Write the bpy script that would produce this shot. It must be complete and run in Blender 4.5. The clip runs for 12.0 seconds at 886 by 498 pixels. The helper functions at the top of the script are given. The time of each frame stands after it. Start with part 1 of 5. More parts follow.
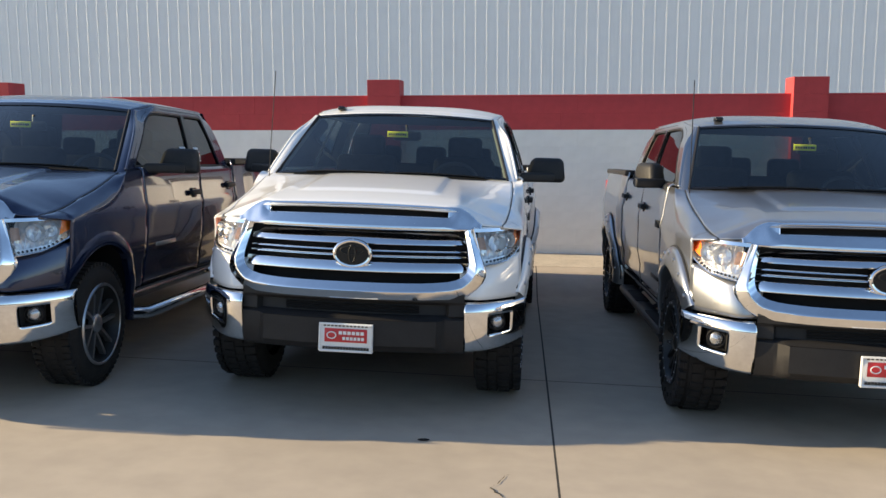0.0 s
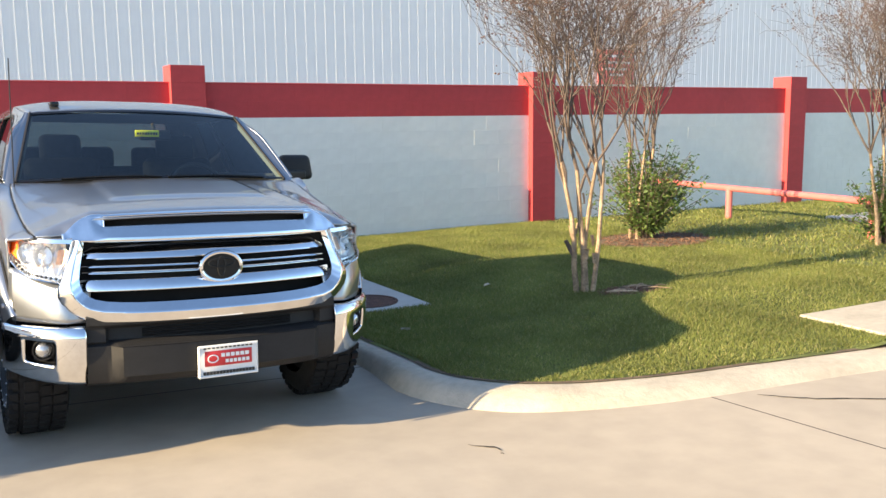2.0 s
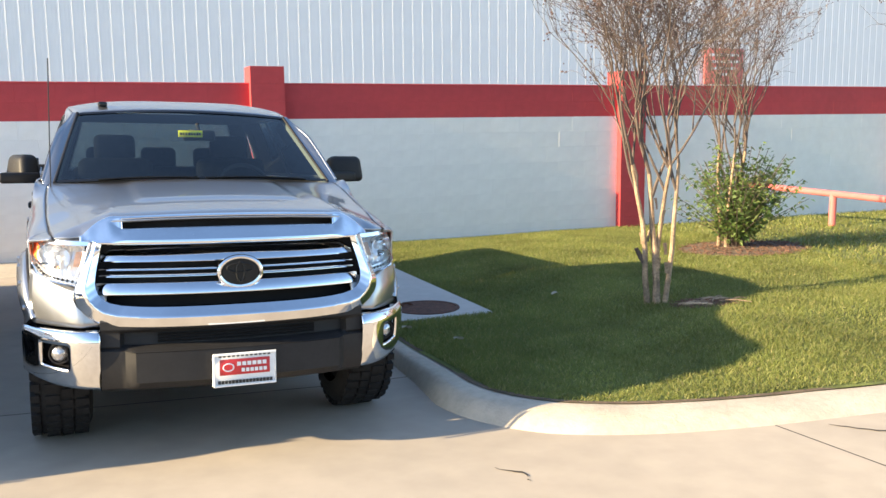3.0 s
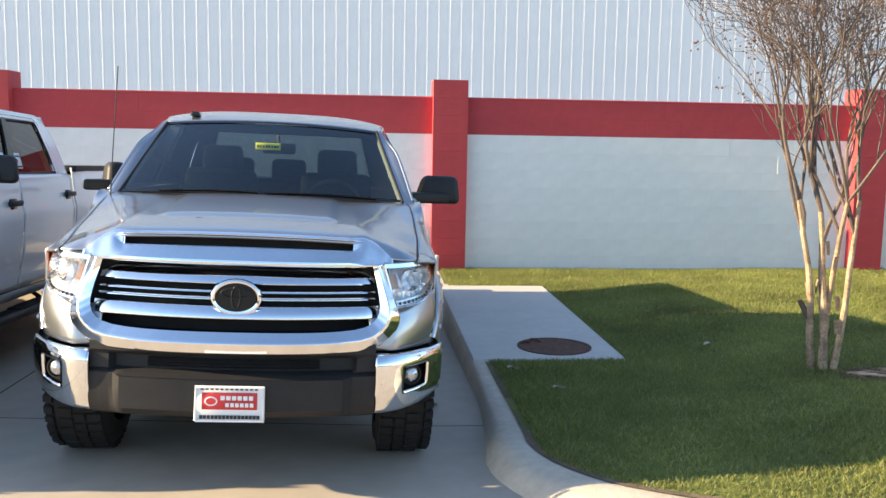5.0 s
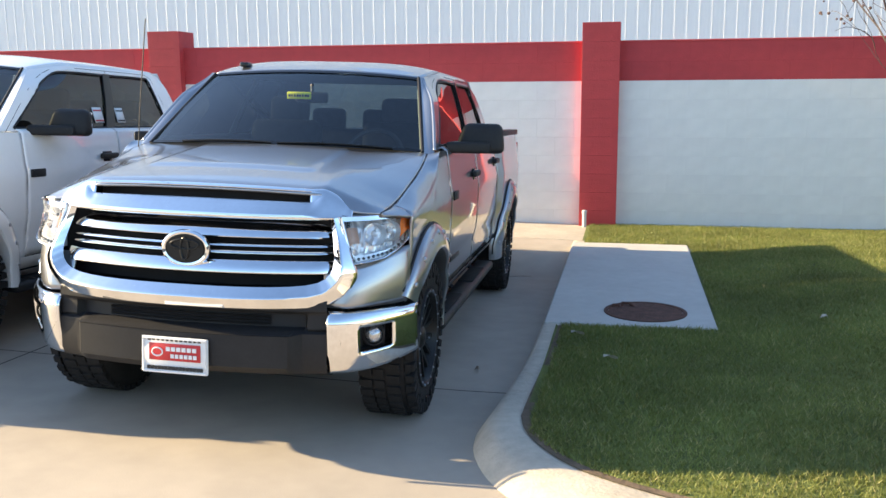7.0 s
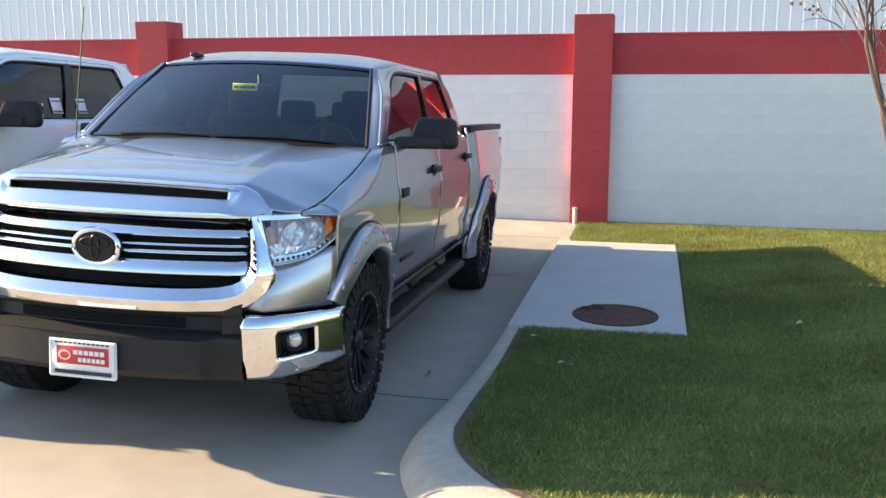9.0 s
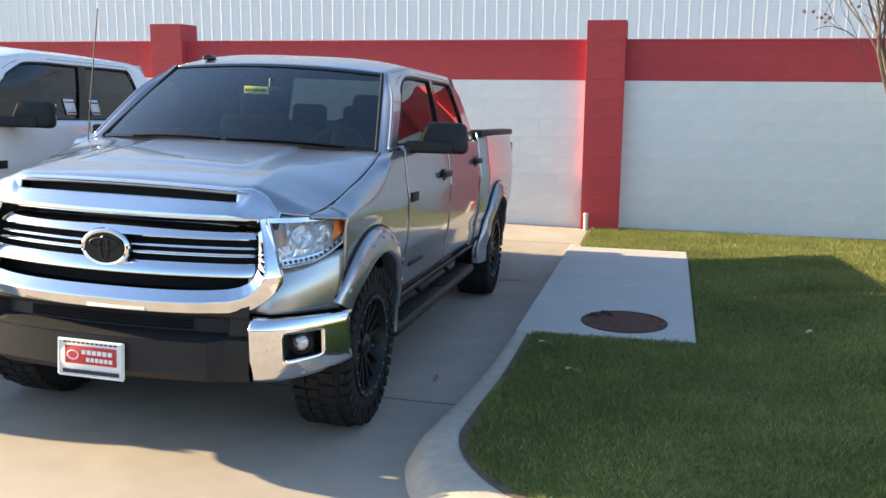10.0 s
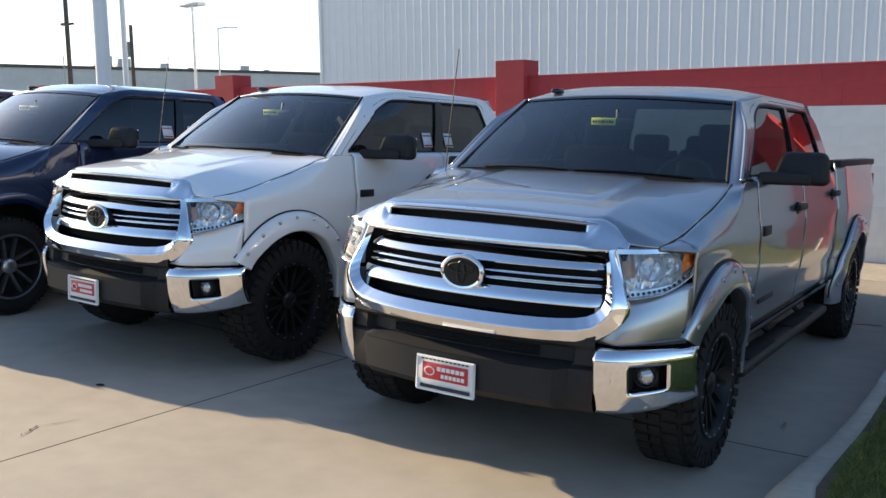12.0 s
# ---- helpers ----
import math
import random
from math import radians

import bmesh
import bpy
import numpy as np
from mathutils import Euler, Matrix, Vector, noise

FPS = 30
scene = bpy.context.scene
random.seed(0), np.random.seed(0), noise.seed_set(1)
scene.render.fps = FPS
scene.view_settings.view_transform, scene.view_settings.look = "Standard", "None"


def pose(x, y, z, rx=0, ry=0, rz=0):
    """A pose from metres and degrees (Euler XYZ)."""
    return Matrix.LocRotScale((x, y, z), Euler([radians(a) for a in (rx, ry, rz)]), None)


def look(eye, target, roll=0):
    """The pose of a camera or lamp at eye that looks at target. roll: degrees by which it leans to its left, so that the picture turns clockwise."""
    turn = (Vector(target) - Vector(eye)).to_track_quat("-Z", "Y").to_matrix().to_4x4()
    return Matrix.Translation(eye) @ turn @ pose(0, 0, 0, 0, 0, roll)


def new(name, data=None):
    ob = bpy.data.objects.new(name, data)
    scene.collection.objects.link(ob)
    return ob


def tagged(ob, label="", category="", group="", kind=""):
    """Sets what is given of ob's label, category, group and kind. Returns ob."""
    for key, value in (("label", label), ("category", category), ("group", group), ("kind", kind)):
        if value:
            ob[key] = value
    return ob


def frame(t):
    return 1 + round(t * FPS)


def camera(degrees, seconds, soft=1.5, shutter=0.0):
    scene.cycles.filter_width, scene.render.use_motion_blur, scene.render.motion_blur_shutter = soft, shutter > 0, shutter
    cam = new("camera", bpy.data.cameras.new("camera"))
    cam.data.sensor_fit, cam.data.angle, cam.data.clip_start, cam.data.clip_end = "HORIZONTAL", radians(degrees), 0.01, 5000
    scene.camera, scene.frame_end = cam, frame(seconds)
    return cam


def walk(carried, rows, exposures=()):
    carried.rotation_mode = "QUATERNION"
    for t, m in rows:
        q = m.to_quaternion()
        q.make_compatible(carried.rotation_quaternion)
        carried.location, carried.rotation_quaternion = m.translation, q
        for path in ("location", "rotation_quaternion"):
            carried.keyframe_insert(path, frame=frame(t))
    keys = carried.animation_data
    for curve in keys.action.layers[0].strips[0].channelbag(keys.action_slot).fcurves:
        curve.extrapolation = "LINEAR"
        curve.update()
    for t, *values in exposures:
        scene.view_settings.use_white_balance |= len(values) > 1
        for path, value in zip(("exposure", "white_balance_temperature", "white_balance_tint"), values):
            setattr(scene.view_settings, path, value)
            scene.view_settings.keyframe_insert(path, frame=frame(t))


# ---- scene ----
cam = camera(52.5, 12.0)
PATH = [
    (0, (0.15, 0.016, 1.726), (-0.058, 1.988, 1.46), -0.1),
    (0.5, (0.358, 0.001, 1.729), (0.485, 1.979, 1.459), 0.3),
    (1, (0.509, 0.028, 1.695), (1.019, 1.945, 1.443), 0.3),
    (1.5, (0.651, 0.215, 1.696), (1.448, 2.03, 1.43), 0.2),
    (2, (0.805, 0.348, 1.666), (1.764, 2.079, 1.379), -0.6),
    (2.5, (1.028, 0.412, 1.658), (1.874, 2.202, 1.38), -2.8),
    (3, (1.313, 0.443, 1.652), (2.056, 2.278, 1.371), -0.6),
    (5, (2.667, 0.816, 1.666), (2.83, 2.794, 1.419), 1.0),
    (5.5, (3.043, 0.89, 1.638), (2.925, 2.863, 1.33), 0.2),
    (6, (3.435, 1.057, 1.613), (3.229, 3.027, 1.334), 0.5),
    (6.5, (3.729, 1.182, 1.615), (3.478, 3.153, 1.387), 0.0),
    (7, (4.028, 1.264, 1.619), (3.631, 3.193, 1.269), -0.4),
    (7.5, (4.143, 1.461, 1.617), (3.795, 3.404, 1.298), 0.7),
    (9.5, (4.44, 1.59, 1.613), (3.97, 3.498, 1.24), -0.0),
    (10, (4.428, 1.59, 1.616), (3.955, 3.5, 1.261), 0.5),
    (10.5, (4.401, 1.622, 1.62), (3.844, 3.516, 1.3), 0.1),
    (11, (4.373, 1.577, 1.618), (3.64, 3.414, 1.322), -0.3),
    (11.5, (4.346, 1.55, 1.615), (3.369, 3.272, 1.329), -0.4),
    (12, (4.325, 1.553, 1.619), (3.202, 3.183, 1.331), -0.7),
]
EXPOSURES = [(0.0, 1.02, 6370, 10), (0.5, 1.26, 6370, 10), (1.0, 1.28, 6420, 10), (1.5, 1.39, 6420, 10), (2.5, 1.76, 6420, 10), (5.5, 1.75, 6370, 10), (6.5, 1.72, 6270, 10), (7.5, 1.85, 6370, 10), (9.5, 1.7, 6320, 10), (10.5, 1.67, 6270, 10), (11.0, 1.71, 6120, 10), (11.5, 1.39, 6020, 10), (12.0, 0.99, 6020, 10)]
walk(cam, [(t, look(eye, target, roll)) for t, eye, target, roll in PATH], EXPOSURES)

# ---- sun and sky ----
SUN_WAY = Vector((1.0, 0.008, -0.360)).normalized()
world = bpy.data.worlds.new("sky")
scene.world = world
world.use_nodes = True
wn = world.node_tree.nodes
sky = wn.new("ShaderNodeTexSky")
sky.sky_type = "NISHITA"
sky.sun_disc = False
sky.sun_elevation = math.asin(-SUN_WAY.z)
sky.sun_rotation = math.atan2(-SUN_WAY.x, -SUN_WAY.y)
sky.air_density, sky.dust_density, sky.ozone_density = 1.0, 0.7, 1.8
world.node_tree.links.new(sky.outputs[0], wn["Background"].inputs[0])
wn["Background"].inputs[1].default_value = 0.115
sun = new("sun", bpy.data.lights.new("sun", "SUN"))
sun.data.energy, sun.data.angle, sun.data.color = 5.0, radians(0.6), (1.0, 0.78, 0.47)
sun.rotation_euler = SUN_WAY.to_track_quat("-Z", "Y").to_euler()


# ---- materials ----
def material(name, colour, rough=0.5, metal=0.0, coat=0.0, vary=0.0, scale=8.0, bump=0.0, bump_scale=60.0, spec=0.5, random_shade=0.0):
    """A procedural surface: base colour mottled at two scales, with fine relief."""
    m = bpy.data.materials.new(name)
    m.use_nodes = True
    nt, nodes = m.node_tree, m.node_tree.nodes
    b = nodes["Principled BSDF"]
    b.inputs["Base Color"].default_value = (*colour, 1)
    b.inputs["Roughness"].default_value = rough
    b.inputs["Metallic"].default_value = metal
    b.inputs["Coat Weight"].default_value = coat
    b.inputs["Coat Roughness"].default_value = 0.03
    b.inputs["Specular IOR Level"].default_value = spec
    if vary or bump or random_shade:
        co = nodes.new("ShaderNodeTexCoord")
        last = None
        if vary:
            for k, (sc, wt) in enumerate(((scale, 1.0), (scale * 7.3, 0.7))):
                n = nodes.new("ShaderNodeTexNoise")
                n.inputs["Scale"].default_value = sc
                n.inputs["Detail"].default_value = 5
                nt.links.new(co.outputs["Object"], n.inputs["Vector"])
                mr = nodes.new("ShaderNodeMapRange")
                mr.inputs[1].default_value, mr.inputs[2].default_value = 0.3, 0.7
                mr.inputs[3].default_value, mr.inputs[4].default_value = 1 - vary * wt, 1 + vary * wt
                nt.links.new(n.outputs[0], mr.inputs[0])
                if last is None:
                    last = mr.outputs[0]
                else:
                    mul = nodes.new("ShaderNodeMath")
                    mul.operation = "MULTIPLY"
                    nt.links.new(last, mul.inputs[0])
                    nt.links.new(mr.outputs[0], mul.inputs[1])
                    last = mul.outputs[0]
        if random_shade:
            oi = nodes.new("ShaderNodeObjectInfo")
            mr = nodes.new("ShaderNodeMapRange")
            mr.inputs[3].default_value, mr.inputs[4].default_value = 1 - random_shade, 1 + random_shade
            nt.links.new(oi.outputs["Random"], mr.inputs[0])
            if last is None:
                last = mr.outputs[0]
            else:
                mul = nodes.new("ShaderNodeMath")
                mul.operation = "MULTIPLY"
                nt.links.new(last, mul.inputs[0])
                nt.links.new(mr.outputs[0], mul.inputs[1])
                last = mul.outputs[0]
        if last is not None:
            mix = nodes.new("ShaderNodeVectorMath")
            mix.operation = "SCALE"
            mix.inputs[0].default_value = colour
            nt.links.new(last, mix.inputs["Scale"])
            nt.links.new(mix.outputs[0], b.inputs["Base Color"])
        if bump:
            n = nodes.new("ShaderNodeTexNoise")
            n.inputs["Scale"].default_value = bump_scale
            n.inputs["Detail"].default_value = 6
            nt.links.new(co.outputs["Object"], n.inputs["Vector"])
            bp = nodes.new("ShaderNodeBump")
            bp.inputs["Strength"].default_value = bump
            bp.inputs["Distance"].default_value = 0.01
            nt.links.new(n.outputs[0], bp.inputs["Height"])
            nt.links.new(bp.outputs[0], b.inputs["Normal"])
    return m


def glass(name, tint, gloss=1.0, ior=1.5):
    """A tinted pane: see-through with a clear reflection that grows at grazing angles."""
    m = bpy.data.materials.new(name)
    m.use_nodes = True
    nt, nodes = m.node_tree, m.node_tree.nodes
    nodes.remove(nodes["Principled BSDF"])
    tr = nodes.new("ShaderNodeBsdfTransparent")
    tr.inputs[0].default_value = (*tint, 1)
    gl = nodes.new("ShaderNodeBsdfGlossy")
    gl.inputs["Roughness"].default_value = 0.01
    gl.inputs[0].default_value = (gloss, gloss, gloss, 1)
    fr = nodes.new("ShaderNodeFresnel")
    fr.inputs[0].default_value = ior
    mix = nodes.new("ShaderNodeMixShader")
    nt.links.new(fr.outputs[0], mix.inputs[0])
    nt.links.new(tr.outputs[0], mix.inputs[1])
    nt.links.new(gl.outputs[0], mix.inputs[2])
    nt.links.new(mix.outputs[0], nodes["Material Output"].inputs[0])
    return m


def car_paint(name, colour, metal, rough, flake=0.06):
    m = material(name, colour, rough, metal, coat=1.0, vary=flake, scale=3.0)
    return m


CONCRETE = material("lot_concrete", (0.395, 0.342, 0.278), 0.85, vary=0.09, scale=0.7, bump=0.11, bump_scale=110)
JOINT = material("joint_filler", (0.03, 0.027, 0.025), 0.9, vary=0.2, scale=12)
CURB = material("curb_concrete", (0.46, 0.405, 0.325), 0.85, vary=0.13, scale=2.5, bump=0.4, bump_scale=50)
WALK = material("slab_concrete", (0.47, 0.45, 0.41), 0.85, vary=0.06, scale=1.6, bump=0.25, bump_scale=60)
RUST = material("rusty_iron", (0.10, 0.045, 0.03), 0.8, metal=0.3, vary=0.35, scale=14, bump=0.5, bump_scale=80)
WHITE_WALL = material("white_painted_block", (0.79, 0.775, 0.735), 0.75, vary=0.045, scale=0.9, bump=0.2, bump_scale=40, random_shade=0.015)
RED_WALL = material("red_painted_block", (0.46, 0.045, 0.05), 0.7, vary=0.08, scale=1.3, bump=0.35, bump_scale=40, random_shade=0.03)
MORTAR_WHITE = material("white_mortar", (0.78, 0.765, 0.725), 0.85, vary=0.05, scale=3, bump=0.3)
MORTAR_RED = material("red_mortar", (0.45, 0.044, 0.05), 0.8, vary=0.08, scale=3, bump=0.3)
RED_STEEL = material("red_enamel_pipe", (0.62, 0.155, 0.145), 0.4, vary=0.06, scale=5)
METAL_WALL = material("pale_ribbed_steel", (0.79, 0.785, 0.78), 0.5, metal=0.1, vary=0.02, scale=0.4)
SOIL = material("soil", (0.12, 0.085, 0.055), 0.95, vary=0.3, scale=6, bump=0.8, bump_scale=30)
MULCH = material("mulch_chip", (0.16, 0.085, 0.055), 0.9, vary=0.35, scale=20)
TURF = material("turf", (0.125, 0.145, 0.03), 0.9, vary=0.35, scale=1.2, bump=0.8, bump_scale=90)
BARK = material("peeling_bark", (0.32, 0.225, 0.145), 0.8, vary=0.45, scale=7, bump=0.5, bump_scale=40)
TWIG = material("twig", (0.105, 0.078, 0.066), 0.85, vary=0.25, scale=10)
SEED = material("seed_head", (0.10, 0.06, 0.05), 0.9, vary=0.3, scale=30)
ASPHALT = material("far_ground", (0.20, 0.18, 0.15), 0.95, vary=0.15, scale=0.05)
FAR_WHITE = material("far_painted_wall", (0.60, 0.60, 0.56), 0.8, vary=0.06, scale=0.3)
FAR_DARK = material("far_roof_edge", (0.10, 0.09, 0.085), 0.8, vary=0.1, scale=1)
WOOD_POLE = material("weathered_pole", (0.09, 0.075, 0.065), 0.9, vary=0.2, scale=4)
WHITE_POLE = material("white_pole_paint", (0.75, 0.76, 0.77), 0.4, vary=0.03, scale=2)
GREY_UNIT = material("galvanised_unit", (0.35, 0.37, 0.39), 0.5, metal=0.5, vary=0.1, scale=3)

SILVER = car_paint("silver_paint", (0.35, 0.365, 0.395), 0.84, 0.28, 0.02)
WHITE = car_paint("white_paint", (0.80, 0.80, 0.80), 0.0, 0.35, 0.015)
NAVY = car_paint("navy_paint", (0.011, 0.020, 0.060), 0.5, 0.25)
MAROON = car_paint("maroon_paint", (0.12, 0.02, 0.02), 0.3, 0.3)
CHROME = material("chrome", (0.86, 0.86, 0.87), 0.06, 1.0, vary=0.03, scale=6)
BLACK = material("black_plastic", (0.021, 0.0205, 0.0215), 0.50, vary=0.12, scale=10, bump=0.12, bump_scale=350, spec=0.25)
GLOSS_BLACK = material("gloss_black", (0.006, 0.006, 0.007), 0.12, vary=0.05, scale=4)
RIM_BLACK = material("black_rim", (0.012, 0.012, 0.012), 0.35, vary=0.1, scale=6, spec=0.3)
DARK = material("dark_cavity", (0.016, 0.016, 0.017), 0.9, vary=0.1, scale=5, spec=0.1)
RUBBER = material("tyre_rubber", (0.019, 0.0175, 0.017), 0.8, vary=0.2, scale=9, bump=0.2, bump_scale=120, spec=0.2)
ALLOY = material("machined_alloy", (0.45, 0.45, 0.46), 0.28, 0.9, vary=0.06, scale=9)
STEEL_BIT = material("bolt_steel", (0.55, 0.55, 0.56), 0.3, 1.0, vary=0.05, scale=20)
CLOTH = material("dark_seat_cloth", (0.034, 0.035, 0.040), 0.9, vary=0.15, scale=20, bump=0.2, bump_scale=300)
DASH = material("dashboard_vinyl", (0.045, 0.048, 0.052), 0.6, vary=0.1, scale=12, bump=0.15, bump_scale=300)
TRIM_GREY = material("pillar_trim", (0.12, 0.13, 0.12), 0.7, vary=0.05, scale=9)
AMBER = material("amber_lens", (0.95, 0.24, 0.02), 0.15, vary=0.05, scale=30)
AMBER_DIM = material("dim_amber_reflector", (0.60, 0.38, 0.27), 0.25, vary=0.15, scale=40)
RED_LENS = material("red_lens", (0.45, 0.01, 0.01), 0.12, vary=0.05, scale=30)
REFLECTOR = material("lamp_reflector", (0.94, 0.94, 0.95), 0.10, 0.48, vary=0.04, scale=40)
FOG = material("fog_lamp_glass", (0.55, 0.56, 0.58), 0.10, 0.8, vary=0.15, scale=60, bump=0.4, bump_scale=70)
LED = material("clear_bead", (0.75, 0.75, 0.75), 0.15, 0.2, vary=0.05, scale=40)
YELLOW = material("yellow_card", (0.94, 0.97, 0.04), 0.7, vary=0.05, scale=20)
PAPER = material("white_paper", (0.78, 0.78, 0.77), 0.6, vary=0.03, scale=20)
INK = material("printed_ink", (0.03, 0.03, 0.03), 0.6, vary=0.1, scale=30)
PLATE_RED = material("plate_red", (0.50, 0.03, 0.035), 0.45, vary=0.05, scale=20)
WINDSCREEN = glass("windscreen_glass", (0.56, 0.69, 0.70), ior=1.7)
REAR_GLASS = glass("rear_glass", (0.17, 0.19, 0.19))
SIDE_GLASS = glass("privacy_glass", (0.10, 0.11, 0.11), ior=1.6)
CLEAR = glass("lamp_lens", (0.93, 0.94, 0.95))


# ---- mesh helpers ----
def finish(name, bm, mat, smooth=True, parent=None, label=""):
    bmesh.ops.recalc_face_normals(bm, faces=bm.faces)
    me = bpy.data.meshes.new(name)
    bm.to_mesh(me)
    bm.free()
    for m in mat if isinstance(mat, (list, tuple)) else [mat]:
        me.materials.append(m)
    if smooth:
        me.polygons.foreach_set("use_smooth", [True] * len(me.polygons))
        me.set_sharp_from_angle(angle=radians(38))
    ob = new(name, me)
    if parent is not None:
        ob.parent = parent
    if label:
        ob["label"] = label
    return ob


def part(name, bm, mat, parent, label="", smooth=True):
    return finish(name, bm, mat, smooth, parent, label)


def thick(ob, t, offset=-1.0):
    m = ob.modifiers.new("thickness", "SOLIDIFY")
    m.thickness, m.offset = t, offset
    return ob


def grid(fn, nu, nv, keep=None, bm=None):
    """A sheet of nu x nv quads; fn(u, v) gives the point, keep(u, v) says which quads stay."""
    bm = bm or bmesh.new()
    vs = [[bm.verts.new(fn(i / nu, j / nv)) for j in range(nv + 1)] for i in range(nu + 1)]
    for i in range(nu):
        for j in range(nv):
            if keep is None or keep((i + 0.5) / nu, (j + 0.5) / nv):
                bm.faces.new((vs[i][j], vs[i + 1][j], vs[i + 1][j + 1], vs[i][j + 1]))
    if keep is not None:
        bmesh.ops.delete(bm, geom=[v for v in bm.verts if not v.link_faces], context="VERTS")
    return bm


def box(x0, x1, y0, y1, z0, z1, bevel=0.0, seg=2, bm=None, m=None):
    own = bmesh.new()
    bmesh.ops.create_cube(own, size=1)
    for v in own.verts:
        v.co = Vector(((x0 + x1) / 2 + v.co.x * (x1 - x0), (y0 + y1) / 2 + v.co.y * (y1 - y0), (z0 + z1) / 2 + v.co.z * (z1 - z0)))
    if bevel:
        bmesh.ops.bevel(own, geom=own.edges[:], offset=bevel, segments=seg, affect="EDGES", profile=0.5)
    if m is not None:
        own.transform(m)
    if bm is None:
        return own
    join(bm, own)
    return bm


def join(bm, other):
    """Adds other's faces to bm and frees other."""
    other.verts.ensure_lookup_table()
    made = [bm.verts.new(v.co) for v in other.verts]
    for v, w in zip(other.verts, made):
        v.index = w.index = 0
    index = {v: w for v, w in zip(other.verts, made)}
    for f in other.faces:
        bm.faces.new([index[v] for v in f.verts])
    other.free()
    return bm


def tube(points, radius, sides=8, bm=None, caps=True, taper=None):
    """A round bar along points."""
    bm = bm or bmesh.new()
    pts = [Vector(p) for p in points]
    rings = []
    ref = None
    for i, p in enumerate(pts):
        d = (pts[min(i + 1, len(pts) - 1)] - pts[max(i - 1, 0)]).normalized()
        if ref is None:
            ref = d.orthogonal().normalized()
        a = (ref - d * ref.dot(d)).normalized()
        b = d.cross(a)
        ref = a
        r = radius if taper is None else radius + (taper - radius) * i / (len(pts) - 1)
        rings.append([bm.verts.new(p + (a * math.cos(2 * math.pi * k / sides) + b * math.sin(2 * math.pi * k / sides)) * r) for k in range(sides)])
    for p, q in zip(rings, rings[1:]):
        for k in range(sides):
            bm.faces.new((p[k], p[(k + 1) % sides], q[(k + 1) % sides], q[k]))
    if caps:
        bm.faces.new(rings[0][::-1])
        bm.faces.new(rings[-1])
    return bm


def lathe(profile, sides, axis="x", bm=None, closed=False):
    """Turns (along, radius) pairs round an axis."""
    bm = bm or bmesh.new()
    rings = []
    for a, r in profile:
        ring = []
        for k in range(sides):
            c, s = r * math.cos(2 * math.pi * k / sides), r * math.sin(2 * math.pi * k / sides)
            ring.append(bm.verts.new((a, c, s) if axis == "x" else (c, a, s) if axis == "y" else (c, s, a)))
        rings.append(ring)
    pairs = list(zip(rings, rings[1:])) + ([(rings[-1], rings[0])] if closed else [])
    for p, q in pairs:
        for k in range(sides):
            bm.faces.new((p[k], p[(k + 1) % sides], q[(k + 1) % sides], q[k]))
    return bm


def lerp(a, b, t):
    return a + (b - a) * t


def smooth01(t):
    t = min(1.0, max(0.0, t))
    return t * t * (3 - 2 * t)


def poly(x, pts):
    """Linear interpolation through (x, y) pairs."""
    if x <= pts[0][0]:
        return pts[0][1]
    for (a, p), (b, q) in zip(pts, pts[1:]):
        if x <= b:
            return p + (q - p) * (x - a) / (b - a)
    return pts[-1][1]


def thing(name, at, label, category, group="", rot=(0, 0, 0)):
    e = new(name)
    e.empty_display_size = 0.2
    e.matrix_world = at if isinstance(at, Matrix) else pose(*at, *rot)
    return tagged(e, label, category, group)


# ---- ground ----
def clamp(v, a, b):
    return max(a, min(b, v))


def wall_foot(x):
    return -0.052 - 0.018 * (clamp(x, -7, 3.5) - 3)


def lot(x, y):
    """Height of the concrete lot, which falls to a shallow valley and climbs again to the foot of the wall."""
    fall = -0.036 * (clamp(y, 0, 10.0) - 3.2) - 0.03 * (clamp(x, -7, 3) - 2)
    return lerp(fall, wall_foot(x), smooth01((y - 10.05) / 0.95))


def rounded(pts, times=2):
    for _ in range(times):
        out = [pts[0]]
        for (a, b), (c, d) in zip(pts, pts[1:]):
            out += [(0.75 * a + 0.25 * c, 0.75 * b + 0.25 * d), (0.25 * a + 0.75 * c, 0.25 * b + 0.75 * d)]
        pts = out + [pts[-1]]
    return pts


EDGE = [(3.545, 5.54), (3.575, 5.37), (3.66, 5.19), (3.80, 5.00), (3.98, 4.86), (4.25, 4.73), (4.58, 4.63), (5.04, 4.545), (5.60, 4.48), (6.30, 4.385), (9.0, 3.95), (16.0, 2.8), (40.0, -1.2)]
EDGE = rounded(EDGE)
WALL_Y = 12.45


def lawn_front(x):
    return poly(x, EDGE)


def kerb_top(x, y):
    return -0.045 + 0.045 * smooth01((6.9 - y) / 1.3) + 0.018 * smooth01((x - 5.5) / 2.5) * smooth01((y - 6.5) / 2)


def lawn(x, y):
    """Height of the turf: level with the kerb, with a low mound behind it."""
    rise = smooth01((x - 4.8) / 1.2) * smooth01((y - lawn_front(x)) / 1.9) * smooth01((WALL_Y - y) / 2.5)
    wave = 0.012 * noise.noise(Vector((x * 0.7, y * 0.7, 3)))
    flat = smooth01((x - 6.4) / 0.4) * (1 - smooth01((x - 8.5) / 0.4)) * (1 - smooth01((y - 5.3) / 0.6))
    return lerp(kerb_top(x, y) + 0.005 + 0.11 * rise + wave, 0.035, flat)


